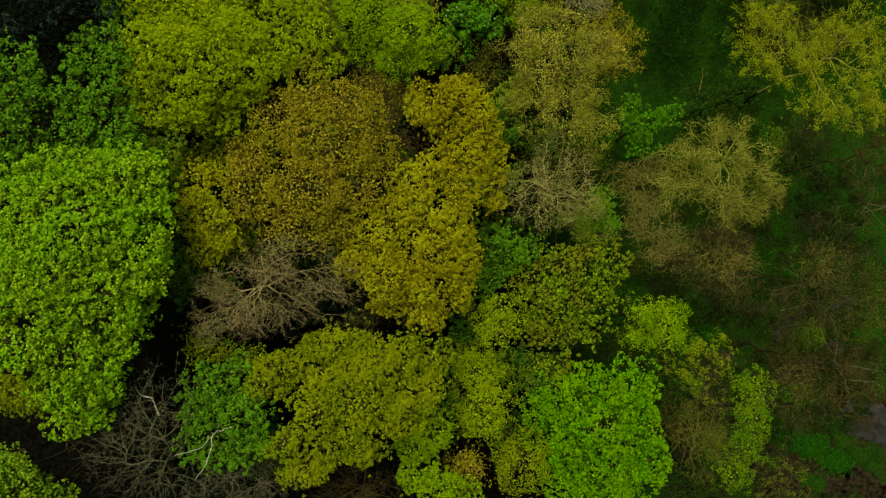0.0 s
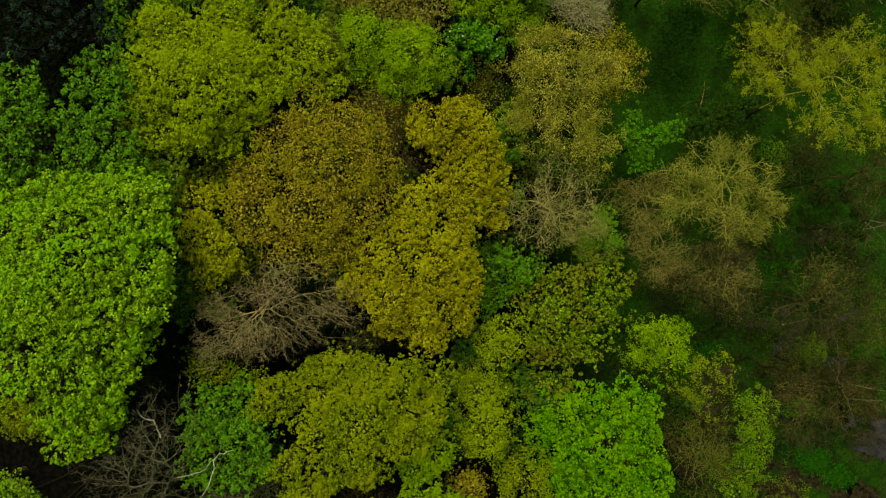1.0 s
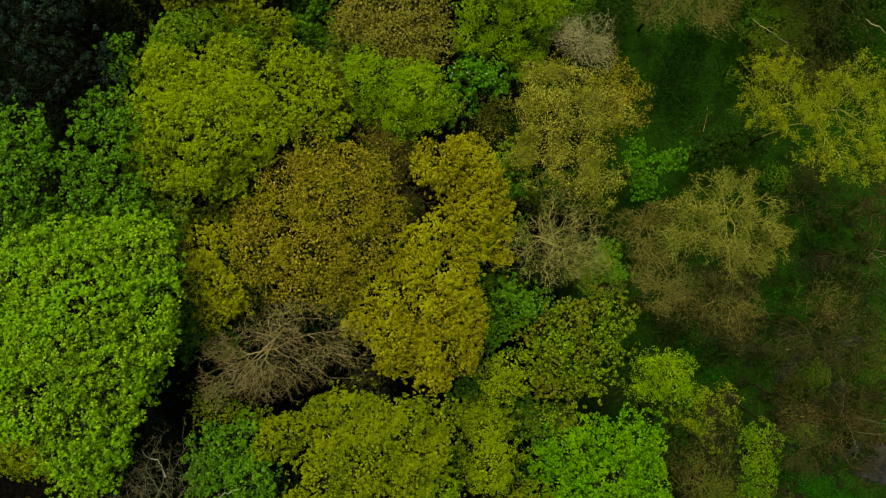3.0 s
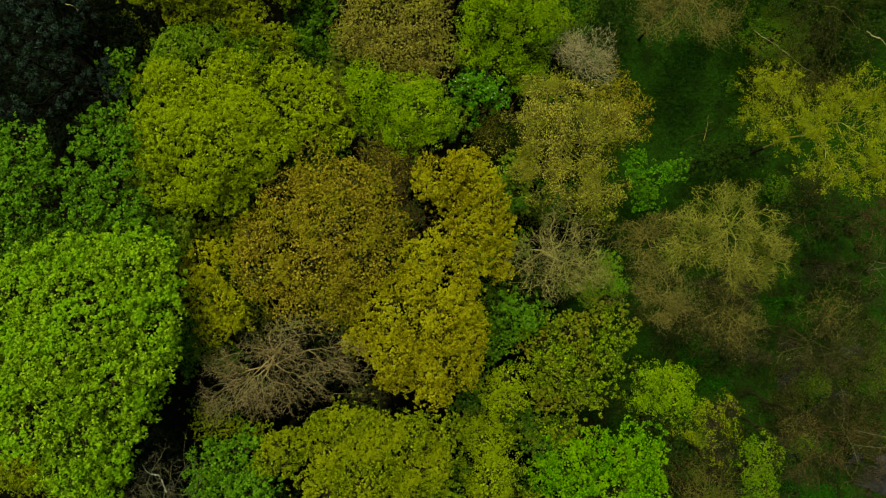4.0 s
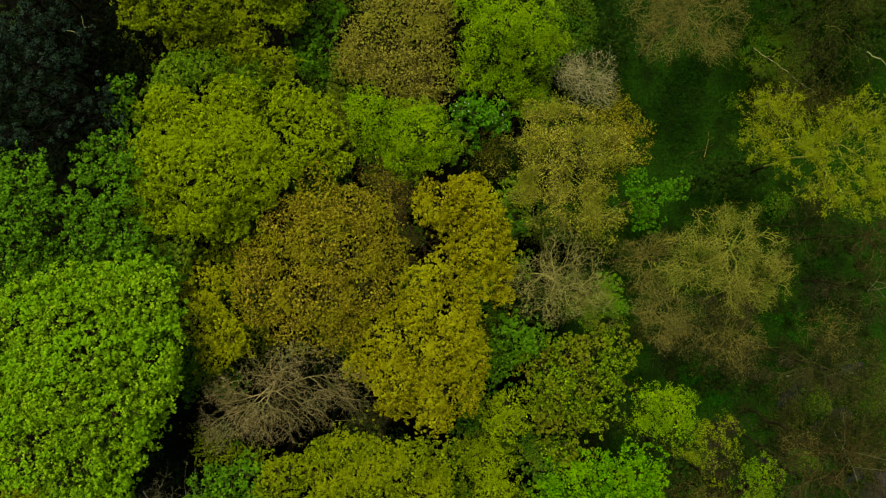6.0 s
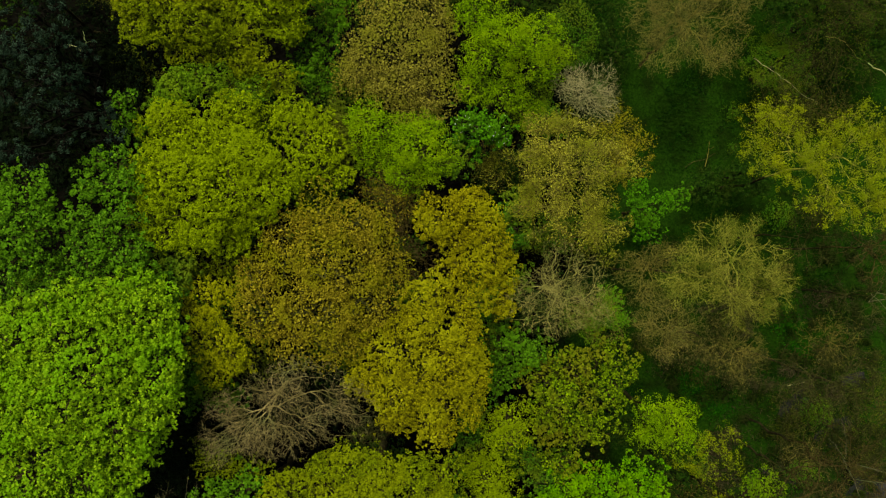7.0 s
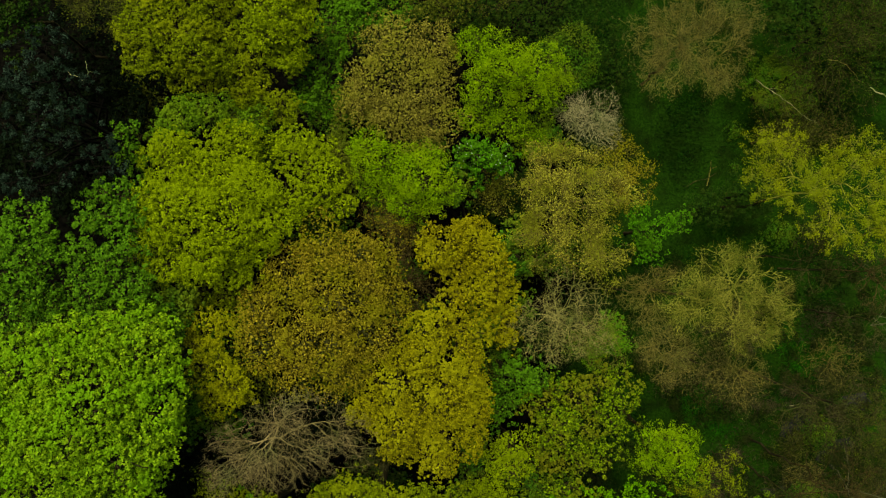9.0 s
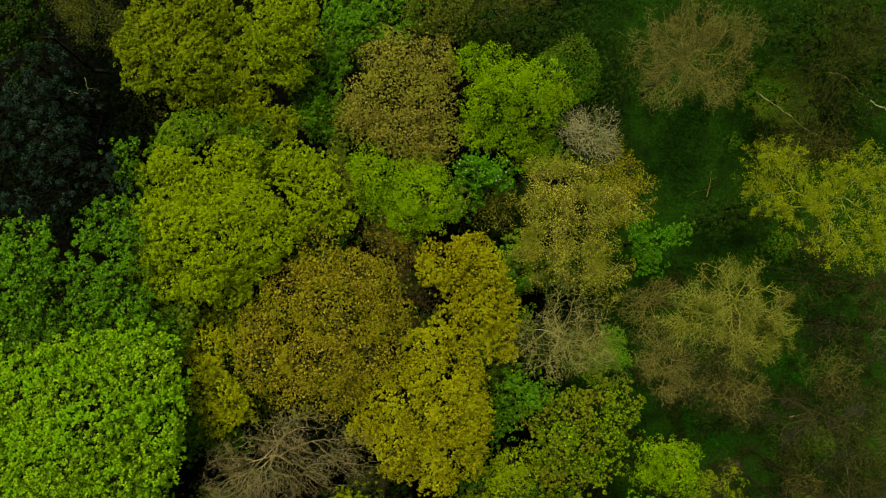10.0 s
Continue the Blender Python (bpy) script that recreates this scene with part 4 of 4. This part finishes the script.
tree("shade_filler", "blackish filler foliage as shade beneath a dead tree", "broad", "gap_dark", "dark", [(-23.03, -14.23, 13.94, 5.77, 5.29, 2.94), (-18.19, -19.85, 14.36, 6.7, 2.87, 2.35)], category="bush", dense=0.55)
tree("alder_tree", "leafless alder with brown twigs", "bare", "bud", "dun", [(29.91, 8.84, 15.99, 2.57, 2.81, 1.45)], twig=0.025, twigs=0.38, airy=2.4)
tree("alder_tree", "leafless alder with grey-brown twigs", "bare", "bud", "dun", [(36.3, 3.45, 12.85, 3.44, 2.7, 1.64)], twig=0.025, twigs=0.38, airy=2.4)
tree("alder_tree", "leafless alder with brown twigs over wet ground", "bare", "bud", "dun", [(29.57, -11.95, 13.64, 3.39, 3.88, 1.95)], twig=0.025, twigs=0.38, airy=2.4)
tree("willow_tree", "willow with thin olive leaves", "thin", "olive", "dun", [(35.1, -4.6, 15.72, 3.52, 3.28, 1.83)])
tree("holly_bush", "dark holly bush at the wood edge", "cluster", "shade", "dark", [(19.01, -11.6, 14.04, 2.41, 2.66, 1.37)], category="bush")
tree("willow_tree", "willow with olive twigs in the dell", "thin", "olive", "dun", [(31.07, 20.58, 8.72, 3.14, 3.66, 1.82)])
tree("hazel_tree", "green hazel by a half-leafed alder", "wispy", "hazel", "brown", [(31.39, 25.37, 5.82, 3.0, 3.27, 1.69)])
tree("alder_tree", "leafless alder with olive twigs", "thin", "hazel", "dun", [(35.6, 29.25, 12.66, 3.69, 3.45, 1.92)], dense=0.5)
tree("hazel_tree", "dark green hazel at the dell edge", "fine", "hazel", "brown", [(10.05, 25.79, 10.76, 3.04, 3.55, 1.77)])
tree("holly_tree", "dark holly at the dell edge", "broad", "shade", "dark", [(31.74, 31.13, 10.58, 4.32, 3.3, 2.03), (37.86, 28.13, 9.5, 4.13, 3.87, 2.15), (37.49, 32.37, 10.68, 4.06, 3.05, 1.89)])
tree("holly_bush", "dark holly bush under a birch", "broad", "shade", "dark", [(28.49, 14.93, 7.04, 2.42, 2.68, 1.37)], category="bush", dense=0.55)
tree("holly_bush", "dark holly bush under maples", "broad", "shade", "dark", [(15.07, -7.7, 13.26, 1.96, 1.96, 1.06)], category="bush", dense=0.55)
tree("oak_tree", "oak with olive young leaves at the wood edge", "fine", "olive", "brown", [(-1.15, 27.85, 24.12, 2.43, 2.23, 1.25)])
tree("holly_tree", "dark green holly among oaks", "broad", "shade", "dark", [(2.26, 29.69, 15.91, 3.28, 2.57, 1.56), (-2.76, 27.61, 18.32, 1.8, 1.8, 0.97)])
tree("holly_bush", "dark holly bush at a birch foot", "broad", "shade", "dark", [(25.27, 13.78, 5.11, 2.48, 2.21, 1.26)], category="bush", dense=0.55)
# one more near-black filler crown, added to darken the gap
tree("holly_tree", "blackish filler crown as shade under a sycamore", "broad", "gap_dark", "dark", [(-19.83, -6.1, 22.97, 2.28, 3.31, 1.48)], dense=0.7)
tree("elder_bush", "leafless reddish-brown elder below oaks", "bare", "bud", "red", [(-2.63, 6.52, 26.81, 1.73, 1.93, 0.99), (-3.62, 10.43, 26.39, 1.94, 1.36, 0.88)], category="bush")
tree("elder_bush", "leafless brown elder beneath oaks", "bare", "bud", "dun", [(-5.43, -4.86, 27.44, 1.9, 1.14, 0.8), (-3.54, 2.3, 27.46, 1.33, 1.52, 0.77)], category="bush")
tree("hazel_tree", "green hazel beneath oaks", "fine", "olive", "dark", [(-13.35, 0.04, 27.37, 2.1, 1.33, 0.9), (-7.21, 0.43, 25.48, 1.58, 1.19, 0.74)], dense=0.6)

# added filler foliage: blocks light and blackens the gaps under pine and larch
tree("shade_filler", "blackish filler foliage as shade beneath the pine", "broad", "gap_dark", "dark", [(-30.92, 20.08, 23.6, 3.06, 2.45, 1.64), (-27.65, 21.3, 23.6, 3.06, 2.45, 1.64), (-28.59, 16.7, 24.12, 3.03, 2.43, 1.63), (-31.6, 15.54, 23.81, 2.44, 2.24, 1.4), (-26.69, 14.45, 23.01, 2.27, 1.65, 1.16), (-28.7, 12.78, 23.12, 2.06, 1.44, 1.03), (-24.8, 19.75, 21.71, 2.54, 2.54, 1.52)], category="bush", dense=0.8)
tree("shade_filler", "blackish filler foliage as shade under a larch", "broad", "gap_dark", "dark", [(-28.87, 27.42, 18.75, 3.57, 3.12, 1.79), (-24.59, 23.16, 19.98, 2.4, 3.06, 1.46), (-23.96, 28.37, 20.01, 2.62, 2.62, 1.41), (-18.14, 29.97, 19.25, 2.22, 1.77, 1.07)], category="bush", dense=0.55)
tree("alder_tree", "low brown alder scrub between an oak and a willow", "bare", "bud", "tan", [(15.85, 5.84, 14.02, 2.02, 1.83, 1.15), (17.03, 4.4, 14.07, 1.92, 1.73, 1.09), (18.02, 6.82, 13.18, 1.75, 1.46, 0.96)], twig=0.016, twigs=1.2)
tree("willow_tree", "twiggy olive-brown willow below a larger one", "thin", "bud", "dun", [(21.9, -1.36, 11.76, 2.59, 2.29, 1.46), (25.09, -2.59, 11.86, 2.28, 2.19, 1.34), (23.42, 0.72, 13.02, 2.24, 1.66, 1.16)], twig=0.016, twigs=1.2)
tree("hazel_tree", "green hazel below an amber oak", "loose", "hazel", "brown", [(4.59, 8.05, 22.92, 0.99, 1.32, 0.69), (4.98, 5.16, 21.95, 0.92, 1.26, 0.65), (3.5, 1.8, 22.01, 1.01, 0.92, 0.58)])
tree("oak_tree", "small olive oak between an oak and a birch", "oak", "olive", "brown", [(-7.77, 15.93, 24.9, 1.04, 1.35, 0.71), (-7.42, 14.4, 24.51, 0.88, 1.04, 0.58), (-8.3, 17.6, 24.55, 0.88, 0.88, 0.53)])
tree("hazel_tree", "green hazel between an oak and birches", "loose", "hazel", "brown", [(1.46, -6.41, 22.8, 1.32, 1.4, 0.82), (0.81, -8.59, 22.35, 1.08, 1.5, 0.76), (0.78, -11.64, 21.89, 1.01, 1.43, 0.72), (1.8, -4.61, 22.47, 1.08, 1.0, 0.62)])
tree("hazel_tree", "dark green hazel between a sycamore and an ash", "loose", "hazel", "brown", [(-17.88, -2.27, 26.9, 0.92, 1.53, 0.71), (-17.44, -0.98, 26.49, 0.85, 1.16, 0.59), (-15.25, -2.39, 27.36, 1.59, 0.98, 0.75)])
tree("oak_tree", "small oak with thin olive leaves below an ash", "fine", "dull_oak", "brown", [(-15.15, -6.54, 28.9, 1.47, 0.95, 0.71), (-13.16, -7.04, 28.81, 1.25, 0.73, 0.57), (-16.33, -5.81, 28.1, 0.82, 0.75, 0.47)], dense=0.7)
tree("hazel_tree", "green hazel between a maple and a horse chestnut", "loose", "hazel", "brown", [(7.23, -10.44, 19.29, 1.59, 1.23, 0.84), (6.15, -8.68, 19.88, 1.22, 1.22, 0.73), (8.99, -9.34, 18.44, 1.34, 0.89, 0.66)])
tree("alder_tree", "brown-olive alder at the wood edge", "thin", "olive", "dun", [(2.4, 28.31, 22.1, 2.18, 1.43, 1.06), (5.23, 29.13, 21.17, 2.05, 1.28, 0.97), (-0.12, 29.64, 22.26, 1.68, 1.26, 0.87)], twigs=1.2)
tree("birch_tree", "low birch in green leaf between a birch and an oak", "wispy", "birch", "brown", [(6.14, 18.2, 22.82, 1.32, 1.32, 0.79), (6.79, 19.95, 23.26, 1.07, 1.07, 0.64), (5.55, 17.02, 22.54, 1.0, 0.83, 0.55)], dense=0.8)
tree("oak_tree", "low oak with dull olive leaves between larger oaks", "oak", "dull_oak", "brown", [(-14.58, 6.12, 28.8, 1.18, 0.81, 0.59), (-13.31, 5.31, 29.39, 0.87, 0.73, 0.48), (-13.92, 7.06, 28.12, 0.82, 0.67, 0.45)])
tree("hazel_tree", "green hazel beside a pale alder", "loose", "lime", "brown", [(12.12, 3.84, 20.01, 0.87, 1.04, 0.57), (13.23, 2.27, 18.98, 0.97, 1.06, 0.61), (11.58, 2.07, 19.46, 1.14, 0.97, 0.63)])
tree("elder_bush", "leafless reddish-brown elder in the seam between oaks", "bare", "bud", "red", [(-3.58, 8.47, 26.36, 1.01, 1.55, 0.75), (-2.89, 5.38, 26.98, 0.76, 1.37, 0.61), (-4.26, 2.73, 27.48, 0.91, 1.13, 0.61)], category="bush", twigs=1.4)
mud_pool(34.90, -8.30, 1.70, 1.50, 3)
mud_pool(38.60, -10.60, 2.10, 1.30, 4)
mud_pool(41.20, -16.40, 2.40, 1.50, 5)
mud_pool(43.20, -17.66, 2.30, 2.01, 6)
mud_pool(29.73, -0.31, 1.27, 0.58, 7)
mud_pool(32.86, -14.79, 1.50, 0.92, 8)
mud_pool(40.65, -5.60, 1.50, 0.69, 9)

fallen_branch('pale dead branch fallen in the dell', 'grey', [(36.83, -3.56, 1.79), (37.64, -3.61, 1.9), (38.33, -3.73, 1.9), (38.97, -3.67, 1.87)], 0.07)

fallen_branch('pale dead branch fallen by wet mud', 'grey', [(34.26, -6.26, 1.77), (35.2, -6.03, 1.84), (36.03, -5.85, 1.9), (36.94, -5.51, 1.92)], 0.07)

fallen_branch('grey dead branch fallen on grass', 'tan', [(26.51, 16.19, 0.22), (26.77, 17.08, 0.16), (26.97, 17.98, 0.09), (27.05, 18.88, 0.02)], 0.05)

fallen_branch('brown dead branch fallen on grass', 'dun', [(24.48, 16.12, 0.07), (25.38, 16.72, 0.01), (26.52, 16.94, 0.13), (27.54, 17.58, 0.23)], 0.06)
tree("lime_tree", "slender lime in green leaf beside an oak", "loose", "lime", "brown", [(-20.73, 16.62, 31.1, 0.98, 0.63, 0.47), (-20.73, 15.51, 30.53, 0.92, 0.92, 0.55), (-19.88, 14.9, 30.01, 0.93, 1.01, 0.58)])
tree("holly_bush", "dark green bushes at the wood edge", "fine", "shade", "dark", [(20.59, -20.01, 14.11, 2.89, 1.93, 1.28), (24.99, -20.78, 13.31, 1.96, 1.71, 0.99)], category="bush", dense=0.7)
# near-black filler added to blacken the shade under the ash
tree("shade_filler", "blackish filler foliage as shade beneath an ash", "broad", "gap_dark", "dark", [(-15.07, -3.79, 20.79, 3.44, 3.01, 1.73), (-10.4, -3.37, 20.72, 3.87, 3.01, 1.83)], category="bush", dense=0.55)
tree("hazel_tree", "green hazel beside a sycamore", "broad", "hazel", "brown", [(-17.48, 5.85, 30.83, 1.63, 1.95, 0.96), (-18.15, 4.27, 30.54, 1.36, 1.07, 0.65)])
tree("hazel_tree", "green hazel between golden oaks", "broad", "hazel", "brown", [(4.37, 9.2, 23.83, 1.47, 2.12, 0.95), (1.87, 4.77, 25.48, 1.42, 1.35, 0.75), (-0.08, 13.5, 25.52, 1.11, 1.42, 0.68)])
tree("elder_bush", "brown elder between oaks and a birch", "thin", "bronze", "red", [(-3.91, 11.07, 26.82, 2.0, 1.62, 0.97)], category="bush")

dead = next(o for o in TREES if o.name == "dead_tree")
add_limb(dead, "long bare white limb", "pale", [(-16.42, -15.3, 28.0), (-15.0, -13.6, 30.0), (-14.55, -12.42, 30.4), (-14.55, -11.86, 30.5), (-14.13, -11.37, 30.6), (-13.25, -11.16, 30.6)], 0.032, 0.015)
add_limb(dead, "bare white side limb", "pale", [(-17.19, -13.24, 29.5), (-16.04, -12.83, 30.2), (-15.05, -12.39, 30.5), (-14.2, -11.48, 30.6)], 0.024, 0.012)
add_limb(dead, "short white broken limb", "pale", [(-17.97, -10.5, 30.2), (-18.07, -9.9, 30.5), (-18.24, -9.26, 30.7)], 0.06, 0.035)
add_limb(dead, "hooked white limb", "pale", [(-18.32, -9.34, 30.5), (-18.74, -9.24, 30.6), (-19.01, -8.96, 30.8), (-19.21, -8.55, 30.9)], 0.05, 0.02)
alder = next(o for o in TREES if o["label"] == "half-leafed alder with bare limbs")
add_limb(alder, "long bare limb", "tan", [(32.48, 25.95, 13.0), (33.7, 25.66, 13.0), (34.79, 24.92, 12.8), (35.99, 24.03, 12.4)], 0.022, 0.012)
add_limb(alder, "pale broken limb", "grey", [(34.41, 22.87, 16.0), (35.1, 22.4, 16.0), (36.33, 21.8, 15.5)], 0.045, 0.03)
add_limb(alder, "thin pale limb", "grey", [(28.38, 25.41, 8.0), (29.32, 24.46, 8.5), (30.39, 23.36, 9.0), (32.2, 21.91, 9.0), (34.0, 20.95, 8.5)], 0.026, 0.013)
beech = next(o for o in TREES if o.name == "beech_bush")
add_limb(beech, "bare grey stick", "grey", [(-25.23, 20.95, 29.0), (-24.56, 20.53, 29.6), (-24.03, 20.37, 29.8), (-23.78, 20.02, 29.4)], 0.03, 0.015)
add_limb(beech, "bare grey stick", "grey", [(-24.24, 20.06, 28.0), (-23.94, 20.33, 29.0), (-23.45, 20.66, 29.8), (-23.57, 21.34, 30.0)], 0.03, 0.015)



def bowed_limbs(ob, many, bark, reach, up, seed):
    """Long thin limbs that bow outwards from the head of a bare tree."""
    rng = np.random.default_rng(seed)
    box = [ob.matrix_basis @ Vector(c) for p in ob.children if p.name.startswith("twig_spray") for c in p.bound_box]
    mid = sum(box, Vector()) / len(box)
    for i in range(many):
        k = rng.uniform(0, 2 * math.pi)
        out = np.array([math.cos(k), math.sin(k), 0])
        side = np.array([-out[1], out[0], 0]) * rng.uniform(-0.3, 0.3)
        far = reach * rng.uniform(0.6, 1.1)
        start = np.array(mid) + np.array([rng.uniform(-0.8, 0.8), rng.uniform(-0.8, 0.8), up - 1.0])
        add_limb(ob, "long bowed limb", bark, [start + (out + side * math.sin(3 * f)) * far * f + np.array([0, 0, 1.2 * math.sin(2.2 * f)]) for f in (0, 0.35, 0.7, 1.0)], 0.024, 0.009)


for i, ob in enumerate([o for o in TREES if o.name.startswith("alder_tree") and o.location.x > 26 and o.location.y < 12]):
    bowed_limbs(ob, 5, ("dun", "drab", "red")[i % 3], 3.6, 0.9, 40 + i)


# low growth over the dell and under the trees
def undergrowth():
    rng = np.random.default_rng(77)
    kinds = [("bramble_bush", "low dark green bramble bush on the dell floor", "broad", "shade", "brown"),
             ("hazel_bush", "green hazel bush on the dell floor", "wispy", "hazel", "brown"),
             ("willow_bush", "leafless brown willow scrub on the dell floor", "bare", "bud", "dun"),
             ("willow_bush", "leafless pale brown willow scrub in the dell", "bare", "bud", "tan"),
             ("willow_bush", "scrubby willow bush with sparse olive leaves", "thin", "olive", "dun")]
    for i in range(34):
        x, y = rng.uniform(11, 40), rng.uniform(-17, 34)
        r = rng.uniform(1.2, 3.0)
        if (18 < x < 31 and 9 < y < 27) or (24 < x < 29 and -9 < y < -3) or (34 < x < 40 and 1 < y < 8):
            r = rng.uniform(0.5, 1.0)
        h = r * rng.uniform(0.6, 1.0)
        k = kinds[int(rng.choice(5, p=[0.25, 0.15, 0.2, 0.2, 0.2]))]
        if x < 31 and 9 < y < 27:
            k = kinds[i % 2]
        z = float(ground_z(x, y)) + h * 0.7
        tree(*k, [(x, y, z, r, r * rng.uniform(0.7, 1.2), h)], "bush", girth=0.05, dense=0.6, twigs=0.85, group="dell undergrowth")
    for i in range(64):
        x, y = -29 + 6.2 * (i % 8) + rng.uniform(-2.4, 2.4), -17 + 6.4 * (i // 8) + rng.uniform(-2.4, 2.4)
        r = rng.uniform(1.8, 3.4)
        z = 27.0 - 0.40 * (x + 22) - rng.uniform(6, 12)
        if (x + 18.5) ** 2 + (y + 7) ** 2 < 40 or (x < -20 and (y < -7 or y > 13)) or z < ground_z(x, y) + 2:
            continue
        k = [("hazel_tree", "dark green hazel under the taller trees", "broad", "hazel"), ("field_maple_tree", "olive-green field maple under the taller trees", "fine", "olive"),
             ("holly_tree", "dark holly under the taller trees", "broad", "shade")][int(rng.choice(3, p=[0.45, 0.25, 0.3]))]
        tree(*k, "brown", [(x, y, z, r, r * rng.uniform(0.7, 1.2), r * 0.7)], dense=0.3, group="woodland understorey")


undergrowth()
spots = np.random.default_rng(5)
tufts("grass", "rank green grass on the floor of the dell", "grass", [(spots.uniform(12, 42), spots.uniform(-18, 36), spots.uniform(1.2, 4), spots.uniform(1.2, 4), 650) for i in range(62)], 0.45, 0.14, 0.8, 6)
tufts("grass", "lush green grass in patches on the dell floor", "lush", [(36.4, -19.3, 1.3, 1.0, 2000), (38.4, -20.7, 1.2, 1.0, 2000), (34.6, 0.7, 1.8, 1.4, 2000), (36.1, -2.1, 1.6, 1.3, 2000), (25.4, -5.6, 2.0, 1.6, 2000), (26.8, -7.9, 1.6, 1.3, 2000), (35.2, -17.7, 1.5, 1.2, 2000), (38.9, -1.0, 1.4, 1.1, 2000), (42.4, -8.5, 1.2, 1.0, 2000)], 0.5, 0.14, 0.9, 16)
tufts("dead_grass", "dry brown stems among the grass", "straw", [(spots.uniform(20, 42), spots.uniform(-18, 9), spots.uniform(1, 3), spots.uniform(1, 3), 260) for i in range(14)], 0.7, 0.07, 0.3, 7)
tufts("dead_sedge", "flattened brown sedge on the wet floor of the dell", "straw", [(spots.uniform(26, 43), spots.uniform(-19, 3), spots.uniform(0.8, 2.4), spots.uniform(0.6, 1.6), 420) for i in range(34)], 0.65, 0.06, 1.8, 8, "sedge")
tufts("sedge_tussocks", "olive-green sedge tussocks on the floor of the dell", "sedge", [(spots.uniform(22, 43), spots.uniform(-18, 8), spots.uniform(0.35, 0.9), spots.uniform(0.35, 0.9), 130) for i in range(190)], 0.8, 0.10, 0.5, 9, "sedge")


# copied trees added unseen beyond the view on three sides, to shade the floor
def unseen_shade_trees():
    rng = np.random.default_rng(12)
    spots = [(-18, 43), (-6, 45), (6, 46), (-35, -17), (-37, -5), (-36, 7), (-38, 20), (-30, 36), (-26, -25), (-8, -28)]
    for i, (x, y) in enumerate(spots):
        ob = TREES[(3, 2, 7)[i % 3]]
        copy_thing(ob, pose(x, y, float(ground_z(x, y)), 0, 0, rng.uniform(0, 360)))


unseen_shade_trees()
